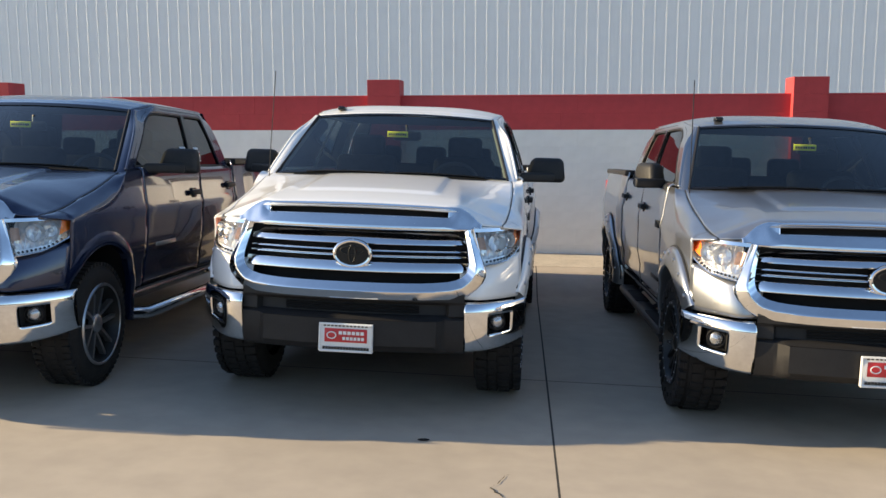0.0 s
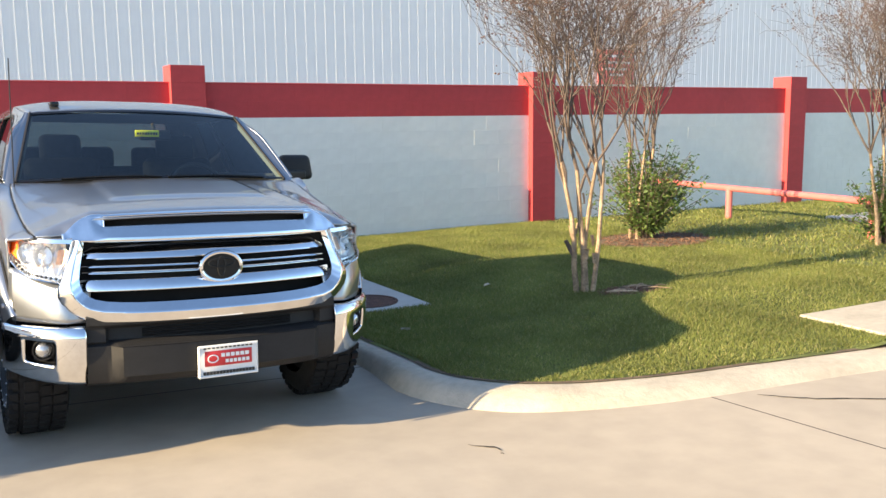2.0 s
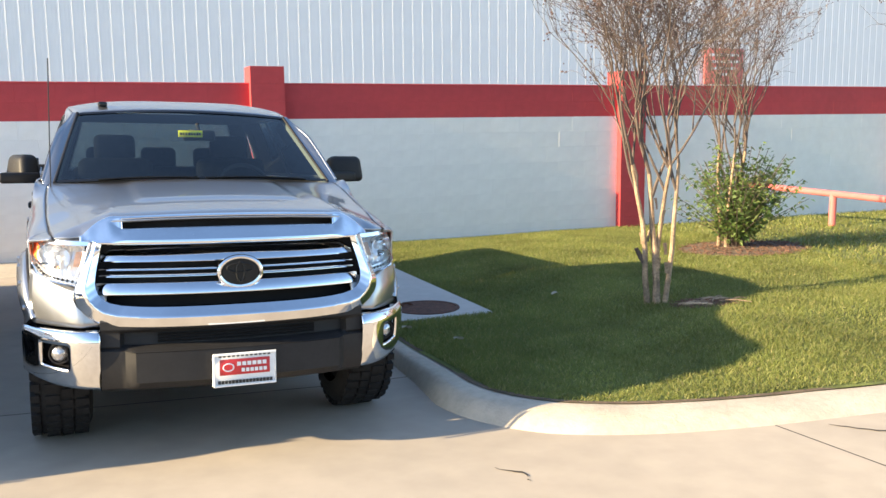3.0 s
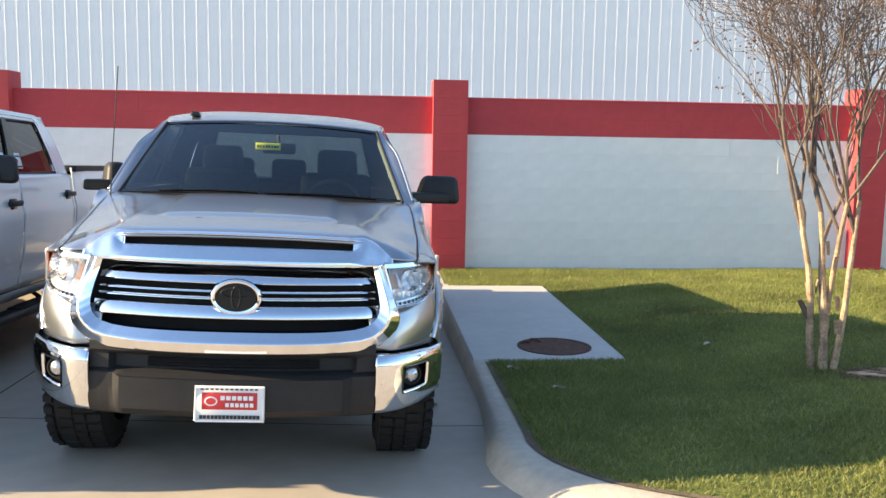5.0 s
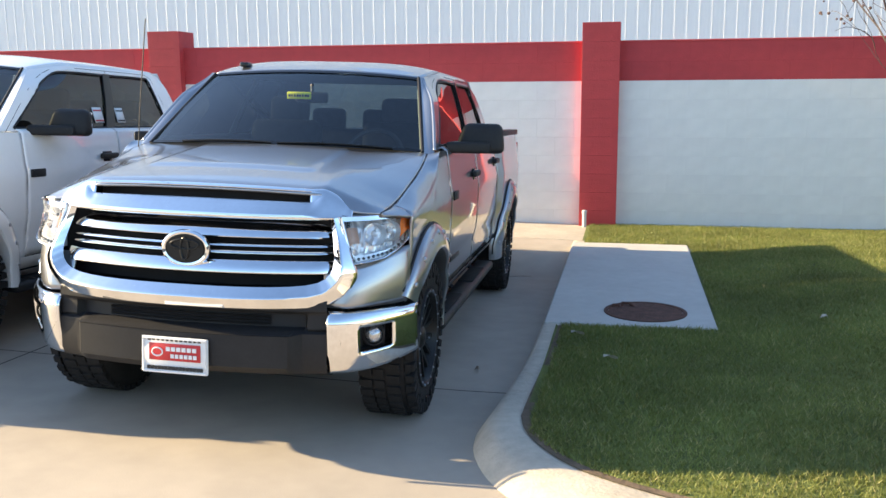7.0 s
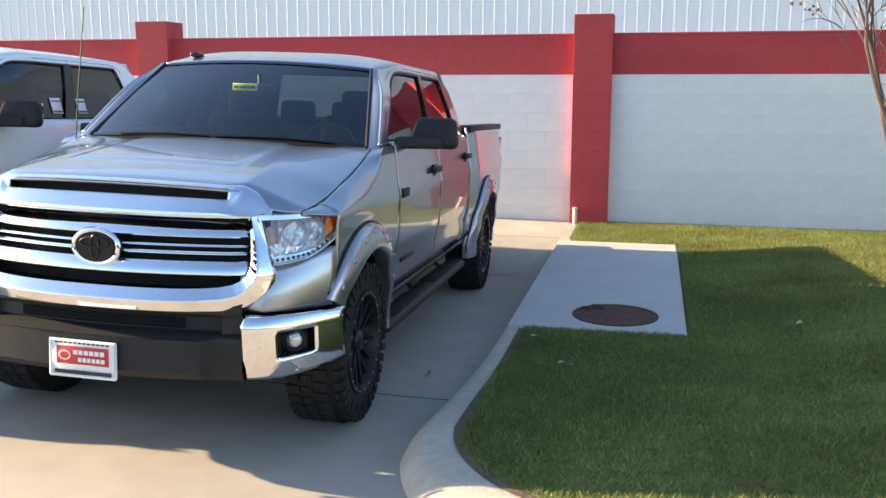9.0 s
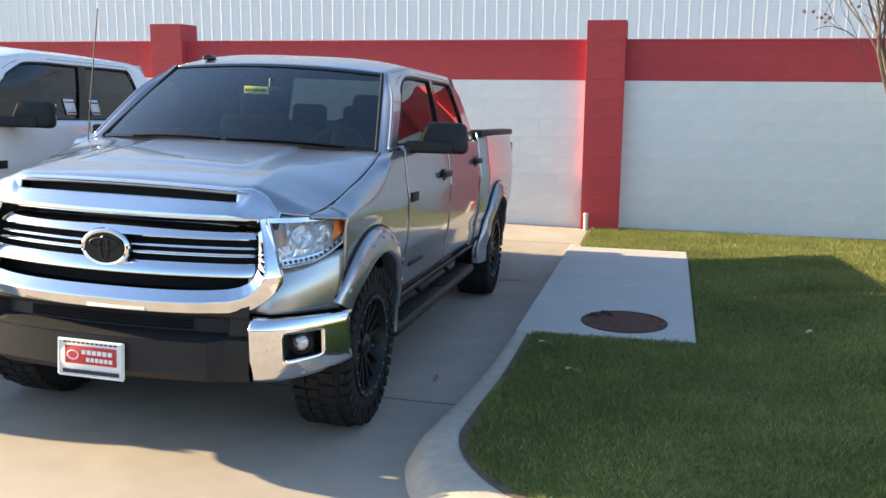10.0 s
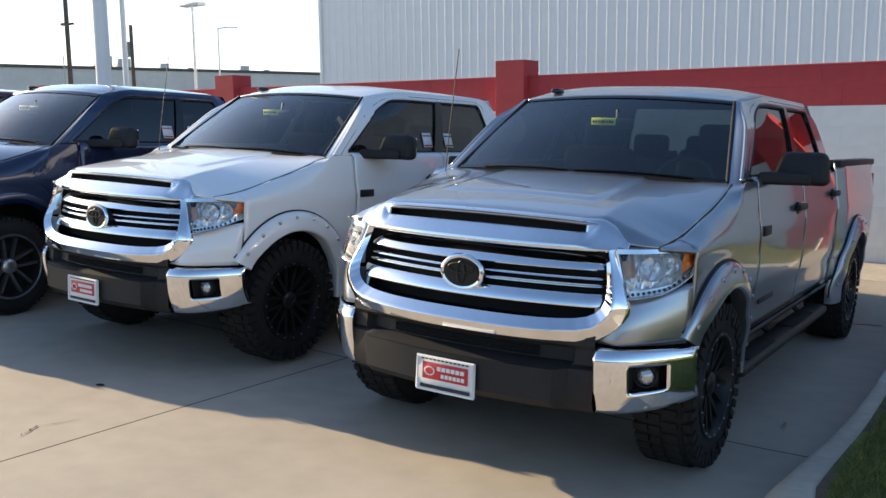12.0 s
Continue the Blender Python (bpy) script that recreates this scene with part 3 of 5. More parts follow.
def wheel(truck, x, y, z, sgn, off_road):
    """A tyre with tread on a spoked rim; sgn is the side that it faces."""
    r = 0.412 if off_road else 0.400
    w = 0.285 if off_road else 0.27
    rr = 0.268
    e = part("wheel", lathe([(-0.10, 0.02), (-0.10, rr - 0.03), (-w * 0.85, rr - 0.02), (-w * 0.85, 0.02)], 40), DARK, truck)
    part("brake_disc", lathe([(-0.075, 0.001), (-0.075, 0.16), (-0.085, 0.245), (-0.12, 0.25)], 32), DARK, e)
    prof = [(-w, rr), (-w * 1.02, (r + rr) / 2), (-w * 0.96, r - 0.035), (-w * 0.86, r - 0.008), (-w * 0.5, r), (-w * 0.14, r - 0.008), (-w * 0.04, r - 0.035), (w * 0.02, (r + rr) / 2 + 0.01), (w * 0.02, rr + 0.02), (0.0, rr)]
    part("tyre", lathe(prof, 60), RUBBER, e, "black rubber tyre with chunky tread blocks" if off_road else "black rubber road tyre")
    bm = bmesh.new()
    lugs = 40 if off_road else 56
    h = 0.009 if off_road else 0.004
    for k in range(lugs):
        a = 2 * math.pi * k / lugs
        m = Matrix.Rotation(a, 4, "X")
        half = math.pi * r / lugs * 0.62
        long = k % 2 == 0
        for c, (x0, x1) in enumerate(((-0.10 * w, 0.012 if long else -0.004), (-0.94 * w, -0.70 * w), (-0.44 * w, -0.20 * w), (-0.66 * w, -0.48 * w)) if off_road else ((-0.25 * w, -0.06 * w), (-0.95 * w, -0.75 * w), (-0.6 * w, -0.4 * w))):
            box(x0, x1, -half, half, r - 0.02, r + h - (0.012 if x1 > -0.03 and off_road else 0.0), 0, bm=bm, m=m @ Matrix.Rotation((c % 2) * math.pi / lugs, 4, "X"))
        if off_road:
            box(-0.03 * w, 0.016, -half * 0.9, half * 0.9, r - 0.085 if long else r - 0.06, r - 0.010, 0, bm=bm, m=m)
    part("tread", bm, RUBBER, e, smooth=False)["kind"] = "stuff"
    part("rim", lathe([(0.0, rr), (0.012, rr - 0.004), (0.012, rr - 0.022), (-0.02, rr - 0.035), (-0.10, rr - 0.05), (-0.12, 0.09)], 48), RIM_BLACK, e)
    if not off_road:
        part("rim_lip", lathe([(0.004, rr + 0.002), (0.015, rr - 0.004), (0.015, rr - 0.016), (0.004, rr - 0.024)], 48), ALLOY, e)
    n = 8 if off_road else 5
    for k in range(n):
        m = Matrix.Rotation(2 * math.pi * k / n, 4, "X")
        bm = bmesh.new()
        for s in (-1, 1):
            a, b = (0.034, 0.012) if off_road else (0.050, 0.016)
            q = [(-0.035, s * b, 0.05), (-0.012, s * a, rr - 0.025), (-0.012, s * (a + 0.022), rr - 0.025), (-0.035, s * (b + 0.022), 0.05)]
            top = [bm.verts.new(Vector(p)) for p in q]
            bot = [bm.verts.new(Vector(p) - Vector((0.035, 0, 0))) for p in q]
            bm.faces.new(top)
            bm.faces.new(bot[::-1])
            for i in range(4):
                bm.faces.new((top[i], top[(i + 1) % 4], bot[(i + 1) % 4], bot[i]))
        bm.transform(m)
        part("spoke", bm, RIM_BLACK if off_road else ALLOY, e, smooth=False)
    part("hub_cap", lathe([(-0.06, 0.062), (-0.025, 0.060), (-0.012, 0.045), (-0.008, 0.001)], 24), RIM_BLACK if off_road else ALLOY, e)
    if off_road:
        bolt = lathe([(0.010, 0.006), (0.017, 0.005), (0.018, 0.0005)], 6)
        bolt_me = part("rivet", bolt, STEEL_BIT, e, "small bright steel rivet").data
        for k in range(20):
            a = 2 * math.pi * k / 20
            ob = new("rivet", bolt_me)
            ob.parent = e
            ob.location = (0, (rr - 0.013) * math.cos(a), (rr - 0.013) * math.sin(a))
    e.location = (x, y, z)
    if sgn < 0:
        e.rotation_euler.z = math.pi
    return e


HUB_F, HUB_R, HUB_Z = 0.965, 4.675, 0.412


def pickup(paint, at, label, crew=True, off_road=True, stickers=False, folded=False):
    """A full-size pickup. crew: four long doors and a short bed; off_road: flares, rivets, black wheels and running boards."""
    T = thing("pickup_truck", at, label, "pickup truck", "trucks in the row")
    cab_end = 3.95 if crew else 3.66
    b_post = 0.518 if crew else 0.585
    tail = 5.72
    R = 0.50

    # bumper
    prof = [(0.10, 0.752), (0.02, 0.748), (0.0, 0.735), (0.0, 0.695), (0.014, 0.680), (0.060, 0.670), (0.055, 0.610), (0.02, 0.598), (0.0, 0.588), (0.0, 0.54), (0.0, 0.44), (0.02, 0.40), (0.08, 0.375), (0.2, 0.37)]

    def bump(u, v):
        x = lerp(-0.668, 0.668, u)
        k = v * (len(prof) - 1)
        i = min(int(k), len(prof) - 2)
        dy, z = (lerp(prof[i][c], prof[i + 1][c], k - i) for c in (0, 1))
        pad = 1 - smooth01((abs(x) - 0.525) / 0.02)
        if z < 0.61:
            dy -= 0.06 * pad * smooth01((0.612 - z) / 0.02) * (1 - smooth01((0.42 - z) / 0.04))
        elif dy > 0.03 and z < 0.70:
            dy -= 0.045 * smooth01((abs(x) - 0.56) / 0.02)
        return x, front_curve(x) + dy, z
    part("bumper", grid(bump, 60, len(prof) - 1), BLACK, T, "matte black plastic front bumper with a wide intake")
    part("bumper_step", grid(lambda u, v: (lerp(-0.525, 0.525, u), front_curve(lerp(-0.525, 0.525, u)) - 0.062 + 0.05 * v, 0.590 + 0.008 * v), 20, 2), BLACK, T)
    part("intake_mesh", grid(lambda u, v: (lerp(-0.40, 0.40, u), front_curve(lerp(-0.4, 0.4, u)) + 0.047 + 0.004 * math.sin(v * 19), lerp(0.618, 0.664, v)), 20, 12), DARK, T)
    for s in (-1, 1):
        def corner(u, v):
            x = lerp(0.668, 1.006, u)
            zt = 0.682 + 0.004 * u
            zb = 0.405 + 0.01 * u + 0.05 * u ** 3
            z = lerp(zb, zt, v)
            y = front_curve(x) + 0.055 * (1 - v) ** 2.5 + 0.03 * max(0, v - 0.88) / 0.12
            return x, y, z
        hole = (0.40, 0.75, 0.34, 0.80)
        bm = grid(corner, 28, 18, lambda u, v: not (hole[0] < u < hole[1] and hole[2] < v < hole[3]))
        c = part("bumper_corner", bm if s > 0 else mirror_x(bm), CHROME, T, "chrome bumper corner round a fog lamp")
        thick(c, 0.02, 1.0 if s > 0 else 1.0)

        def well(u, v):
            a = 2 * math.pi * u
            q = max(abs(math.cos(a)), abs(math.sin(a)))
            du, dv = 0.5 * math.cos(a) / q, 0.5 * math.sin(a) / q
            k = 0.985 if v < 0.3 else lerp(0.985, 0.84, (v - 0.3) / 0.7)
            x, y, z = corner(lerp(hole[0], hole[1], 0.5 + du * k), lerp(hole[2], hole[3], 0.5 + dv * k))
            return x - 0.012 * v, y + 0.010 + 0.06 * v, z
        bm = grid(well, 32, 4)
        cx, cy, cz = corner(0.572, 0.565)
        join(bm, box(cx - 0.075, cx + 0.030, cy + 0.075, cy + 0.09, cz - 0.06, cz + 0.06))
        part("fog_well", bm if s > 0 else mirror_x(bm), BLACK, c)
        bm = lathe([(0.0, 0.001), (0.006, 0.028), (0.018, 0.040), (0.05, 0.044)], 28, "y")
        bm.transform(Matrix.Translation((cx - 0.005, cy + 0.002, cz)) @ Matrix.Rotation(radians(12), 4, "Z"))
        part("fog_lamp", bm if s > 0 else mirror_x(bm), FOG, c, "round clear fog lamp")
        bm = lathe([(0.03, 0.044), (0.012, 0.047), (0.012, 0.052), (0.05, 0.054)], 28, "y")
        bm.transform(Matrix.Translation((cx - 0.005, cy + 0.002, cz)) @ Matrix.Rotation(radians(12), 4, "Z"))
        part("fog_ring", bm if s > 0 else mirror_x(bm), BLACK, c)

    # grille surround
    inner = [(0, 0.800), (0.25, 0.800), (0.46, 0.803), (0.60, 0.815), (0.665, 0.85), (0.685, 0.91), (0.672, 0.99), (0.655, 1.06), (0.642, 1.112)]
    outer = [(0, 0.692), (0.25, 0.692), (0.48, 0.694), (0.67, 0.702), (0.772, 0.775), (0.800, 0.85), (0.772, 0.925), (0.730, 1.03), (0.703, 1.118)]
    inner, outer = rounded(inner, 1), rounded(outer, 1)

    def surround(u, v):
        s = -1 if u < 0.5 else 1
        k = abs(u - 0.5) * 2 * (len(inner) - 1)
        i = min(int(k), len(inner) - 2)
        t = k - i
        (ax, az), (bx, bz) = ((lerp(q[i][0], q[i + 1][0], t), lerp(q[i][1], q[i + 1][1], t)) for q in (outer, inner))
        x, z = lerp(ax, bx, v), lerp(az, bz, v)
        y = 0.100 + 0.185 * (x / 0.8) ** 2.4 - 0.050 * poly(v, [(0, 0), (0.10, 0.45), (0.56, 1.0), (0.62, 0.98), (1.0, 0.0)]) * (1 - 0.4 * smooth01((z - 0.85) / 0.2)) + 0.095 * smooth01((z - 0.85) / 0.3) + 0.10 * max(0.0, 1 - v / 0.07)
        return s * x, y, z
    part("grille_surround", grid(surround, 136, 16), CHROME, T, "chrome grille surround")

    def grille_y(x, z):
        return 0.13 + 0.13 * (x / 0.68) ** 2 + 0.16 * smooth01((z - 0.85) / 0.45)
    g = part("grille", grid(lambda u, v: (lerp(-0.70, 0.70, u), grille_y(lerp(-0.7, 0.7, u), lerp(0.79, 1.16, v)) + 0.075, lerp(0.79, 1.16, v)), 24, 8), DARK, T)

    def bar(z0, z1, hw0, hw1, out, n=40, gap=0.0, side=0):
        h = z1 - z0
        shape = [(-0.3, z1 - 0.1 * h), (0.35, z1), (0.56, z1 - 0.07 * h), (0.80, z0 + 0.55 * h), (1.0, z0 + 0.20 * h), (0.98, z0 + 0.10 * h), (0.80, z0 + 0.02 * h), (0.4, z0), (-0.3, z0 + 0.1 * h)]

        def fn(u, v):
            d, zz = shape[round(v * (len(shape) - 1))]
            hw = lerp(hw0, hw1, (zz - z0) / h)
            x = lerp(-hw, hw, u) if side == 0 else side * lerp(gap, hw, u)
            end = smooth01((abs(x) - hw + 0.05) / 0.05)
            return x, grille_y(x, zz) + 0.03 - out * d + 0.018 * end, zz
        return grid(fn, n, len(shape) - 1)
    part("grille_bar", bar(1.016, 1.088, 0.655, 0.640, 0.046), CHROME, g, "wide chrome grille bar")
    part("grille_bar", bar(0.854, 0.918, 0.676, 0.674, 0.045), CHROME, g, "wide chrome grille bar")
    for z in (0.950, 0.982):
        for s in (-1, 1):
            part("grille_slat", bar(z - 0.0075, z + 0.0075, 0.660, 0.655, 0.018, 20, 0.10, s), CHROME, g)
    badge = part("badge", disc(0.099, 0.070, -0.012, 0.05), RIM_BLACK, T, "oval black badge in a chrome ring")
    badge.location = (0.006, grille_y(0, 0.962) - 0.022, 0.962)
    part("badge_ring", ring(0.106, 0.075, 40, 0.0125), CHROME, badge)
    for ax, bz, dz in ((0.068, 0.022, 0.020), (0.020, 0.050, 0.0)):
        o = part("badge_loop", ring(ax, bz, 28, 0.0055), RIM_BLACK, badge)
        o.location = (0, -0.014, dz)

    # hood with its slot
    def hood(u, v):
        a = 2 * u - 1
        a = a * (1.25 - 0.25 * abs(a))
        v = v ** 1.35
        xe = hood_edge(lerp(0.37, 1.46, v))[0]
        x = a * xe
        y = lerp(hood_front(x)[0], 1.46 - 0.10 * (1 - a * a), v)
        return x, y, hood_z(x, y)
    thick(part("hood", grid(hood, 96, 48), paint, T), 0.012, 0)
    for s in (-1, 1):
        line = [(s * (hood_edge(y)[0] + 0.002), y, hood_edge(y)[1] + 0.003) for y in (0.376, 0.45, 0.55, 0.65, 0.75, 0.85, 0.95, 1.05, 1.15, 1.25, 1.35, 1.44)]
        part("hood_seam", tube(line, 0.0035, 6), BLACK, T)
    nose_prof = [(0.0, 0.03, -0.06), (0.03, 0.0, 0.0), (0.10, 0.02, 0.10), (0.45, 0.42, 0.37), (0.60, 0.60, 0.51), (0.82, 0.74, 0.93), (0.92, 0.88, 0.97), (1.0, 1.0, 1.0)]

    def nose_panel(u, v):
        x = lerp(-0.742, 0.742, u)
        a = abs(x)
        yb, zb = 0.178 + 0.13 * (a / 0.70) ** 2.6, lerp(1.114, 1.122, smooth01((a - 0.66) / 0.05))
        yt = hood_front(x)[0] + lerp(0.034, 0.004, smooth01((a - 0.60) / 0.14))
        zt = hood_z(x, yt) + lerp(0.006, 0.003, smooth01((a - 0.60) / 0.14))
        ky, kz = poly(v, [(p[0], p[1]) for p in nose_prof]), poly(v, [(p[0], p[2]) for p in nose_prof])
        cheek = smooth01((a - 0.54) / 0.07)
        kz = lerp(kz, math.sin(max(ky, 0) * math.pi / 2) ** 1.15 if v > 0.03 else kz, cheek)
        return x, lerp(min(yb, yt - 0.03), yt, ky), lerp(zb, zt, kz)

    def nose_keep(u, v):
        return not (0.60 < v < 0.82 and abs(lerp(-0.742, 0.742, u)) < 0.544)
    thick(part("hood_nose", grid(nose_panel, 120, 50, nose_keep), CHROME, T, "bright chrome nose panel round the hood scoop"), 0.004, 0)
    slot = [(-0.544, 0.60), (-0.3, 0.60), (0.0, 0.60), (0.3, 0.60), (0.544, 0.60), (0.544, 0.82), (0.3, 0.82), (0.0, 0.82), (-0.3, 0.82), (-0.544, 0.82), (-0.544, 0.60)]
    fine = [(lerp(p[0], q[0], k / 5), lerp(p[1], q[1], k / 5)) for p, q in zip(slot, slot[1:]) for k in range(5)] + slot[-1:]
    part("slot_edge", tube([nose_panel(x / 1.484 + 0.5, v) for x, v in fine], 0.0025, 6, caps=False), CHROME, T)
    part("scoop_cavity", grid(lambda u, v: (lerp(-0.56, 0.56, u), 0.325 + 0.07 * (abs(lerp(-0.56, 0.56, u)) / 0.56) ** 2.6, lerp(1.155, 1.232, v)), 20, 3), DARK, T, "black hood scoop slot")
    # head lamps
    q00, q10, q11, q01 = Vector((0.762, 0.275, 0.905)), Vector((0.962, 0.530, 0.968)), Vector((0.968, 0.615, 1.132)), Vector((0.698, 0.295, 1.116))

    def lens(u, v, push=0.0):
        p = q00.lerp(q10, u).lerp(q01.lerp(q11, u), v)
        b = 4 * u * (1 - u)
        low = 0.035 * (1 - v) * smooth01((u - 0.55) / 0.45)
        return p.x + 0.055 * b * 0.6 - push * 0.45, p.y - 0.075 * b * 0.8 + push * 0.9, p.z + low
    for s in (-1, 1):
        def side(bm):
            return bm if s > 0 else mirror_x(bm)
        hl = part("headlamp", side(grid(lambda u, v: lens(u, v, 0.050 + 0.016 * abs((u * 13) % 2 - 1) + 0.012 * random.random() + 0.02 * (2 * v - 1) ** 2), 26, 7)), REFLECTOR, T, "clear headlamp with amber side reflectors", smooth=False)
        part("lamp_strip", side(grid(lambda u, v: lens(lerp(0.06, 0.90, u), lerp(0.03, 0.15, v), 0.022), 12, 2)), REFLECTOR, hl, "bright strip behind the light beads")
        join_bm = bmesh.new()
        for fn in ((lambda u, v: lens(u, 0.0, 0.11 * v)), (lambda u, v: lens(u, 1.0, 0.11 * v)), (lambda u, v: lens(0.0, u, 0.11 * v)), (lambda u, v: lens(1.0, u, 0.11 * v))):
            grid(fn, 10, 2, bm=join_bm)
        part("lamp_housing", side(join_bm), REFLECTOR, hl)
        pane = part("lens", side(grid(lambda u, v: lens(u, v, 0.0), 16, 8)), CLEAR, hl, "clear lens")
        pane.visible_shadow = False
        def brow(u, v):
            p = Vector(lens(0.58 * u, 1.0))
            x = min(p.x, 0.865)
            return p.lerp(Vector((x, hood_front(x)[0] + 0.004, hood_front(x)[1] - 0.004)), v)
        part("lamp_brow", side(grid(brow, 10, 2)), paint, hl, "painted strip above the lens")
        part("turn_signal", side(grid(lambda u, v: lens(lerp(0.80, 0.99, u), lerp(0.40, 0.98, v) - 0.10 * (1 - u) * (1 - v), 0.004 + 0.02 * math.sin(v * 3.14)), 6, 6)), AMBER, hl, "amber side marker")
        part("inner_reflector", side(grid(lambda u, v: lens(lerp(0.05, 0.17, u), lerp(0.40, 0.76, v), 0.036 + 0.012 * math.sin(u * 3.14)), 6, 6)), AMBER_DIM, hl, "amber inner reflector")
        for uu, rr in ((0.40, 0.052), (0.64, 0.048)):
            bm = lathe([(0.05, 0.015), (0.035, rr * 0.6), (0.0, rr), (-0.006, rr * 1.06), (0.02, rr * 1.1)], 24, "y")
            bm.transform(Matrix.Translation(lens(uu, 0.56, 0.040)) @ Matrix.Rotation(radians(25), 4, "Z"))
            bowl = part("bowl", side(bm), CHROME, hl)
            bm = lathe([(-0.012, 0.001), (-0.006, 0.013), (0.02, 0.016), (0.05, 0.016)], 16, "y")
            bm.transform(Matrix.Translation(lens(uu, 0.56, 0.045)) @ Matrix.Rotation(radians(25), 4, "Z"))
            part("bulb", side(bm), LED, hl)
        for k in range(11):
            bm = bmesh.new()
            bmesh.ops.create_icosphere(bm, subdivisions=1, radius=0.0085)
            bm.transform(Matrix.Translation(lens(lerp(0.10, 0.86, k / 10), 0.085, 0.014)))
            part("led_bead", side(bm), BLACK, hl)
        rim = [lens(u, 1.0) for u in (0, 0.25, 0.5, 0.75, 1)] + [lens(1.0, v) for v in (0.6, 0.3, 0.0)] + [lens(u, 0.0) for u in (0.75, 0.5, 0.25, 0)] + [lens(0, v) for v in (0.5, 1.0)]
        part("lamp_bezel", side(tube(rim, 0.0045, 6)), CHROME, hl, "thin chrome bezel")
        top_strip = grid(lambda u, v: Vector(lens(u, lerp(0.93, 1.03, v), -0.004)), 12, 2)
        part("lamp_brow", side(top_strip), CHROME, hl)

        # fascia below the lamp, fender, flares, doors, bed side
        def fascia(u, v):
            x = lerp(0.62, 0.972, u)
            w = max(0.0, (x - 0.735) / 0.237)
            zl, zt = 0.708, lerp(0.90, 0.958, smooth01(w)) - 0.004 + 0.022 * smooth01((w - 0.5) / 0.5)
            y = 0.268 + 0.27 * w ** 1.5 - 0.012 * math.sin(v * 3.14) - 0.05 * (1 - v) ** 1.3
            return x + 0.012 * math.sin(v * 3.14), y, lerp(zl, zt, v)
        thick(part("fascia", side(grid(fascia, 20, 8)), paint, T), 0.012)

        def fender_top(y):
            return lerp(hood_edge(y)[1] - lerp(0.05, 0.14, smooth01((y - 0.55) / 0.5)), 1.392, smooth01((y - 1.10) / 0.32))

        def nose(u, v):
            y = lerp(0.374, 0.545, u)
            cx, cz = hood_edge(y)
            q = clamp((y - 0.36) / 0.19, 0, 1)
            ex, ez = lerp(0.862, 0.984, q ** 0.8), lerp(1.128, 1.108, q)
            z = lerp(cz - 0.002, ez, v) + 0.35 * (cz - ez) * math.sin(math.pi * v) * 0.5
            return lerp(cx + 0.005, ex, v), y, z
        fen = side(body_panel(0.535, 1.6175, lambda y: 0.66 if y < 1.0 else 0.52, fender_top, (HUB_F, HUB_Z + 0.03, R), lambda y: (hood_edge(y)[0] + 0.005, hood_edge(y)[1] - 0.002)))
        thick(part("fender_nose", side(grid(nose, 14, 8)), paint, T), 0.012, 0)
        fender = thick(part("fender", fen, paint, T), 0.012, 0)
        split = lerp(1.50, cab_end, b_post)
        door_f = thick(part("front_door", side(body_panel(1.6195, split, lambda y: 0.56, lambda y: 1.385, None, lambda y: (0.902, 1.414))), paint, T), 0.012, 0)
        for yy in (1.6185, split + 0.0015, cab_end - 0.056):
            part("door_seam", side(tube([(side_x(yy, zz) + 0.0035, yy, zz) for zz in (0.57, 0.7, 0.85, 1.0, 1.12, 1.2, 1.3, 1.39)], 0.0028, 6)), DARK, T)
        door_r = thick(part("rear_door", side(body_panel(split + 0.003, cab_end - 0.06, lambda y: 0.56, lambda y: 1.385, None, lambda y: (0.902, 1.414))), paint, T), 0.012, 0)
        part("cab_corner", side(body_panel(cab_end - 0.053, cab_end, lambda y: 0.56, lambda y: 1.385, None, lambda y: (0.902, 1.414))), paint, T)
        part("rocker", side(grid(lambda u, v: (0.955 - 0.05 * v * v - 0.02 * v, lerp(1.52, cab_end, u), lerp(0.556, 0.46, v)), 8, 5)), paint, T)
        bed = thick(part("bed_side", side(body_panel(cab_end + 0.012, tail, lambda y: 0.56, lambda y: 1.468, (HUB_R, HUB_Z + 0.03, R))), paint, T), 0.012, 0)
        part("rail_cap", side(box(0.865, 0.978, cab_end + 0.02, tail - 0.03, 1.435, 1.488, 0.008)), BLACK, T)
        part("tail_lamp", side(box(0.82, 0.985, tail - 0.10, tail + 0.015, 0.98, 1.36, 0.012)), RED_LENS, T, "red tail lamp")
        for hub, owner in ((HUB_F, fender), (HUB_R, bed)):
            part("wheel_liner", side(grid(lambda u, v: (lerp(0.60, 0.955, v), hub + (R + 0.005) * math.cos(radians(lerp(-4, 184, u))), HUB_Z + 0.03 + (R + 0.005) * math.sin(radians(lerp(-4, 184, u)))), 24, 2)), DARK, owner)
            part("wheel_well", side(grid(lambda u, v: (0.62, hub + lerp(-0.52, 0.52, u), lerp(0.45, 0.94, v)), 2, 2)), DARK, owner)
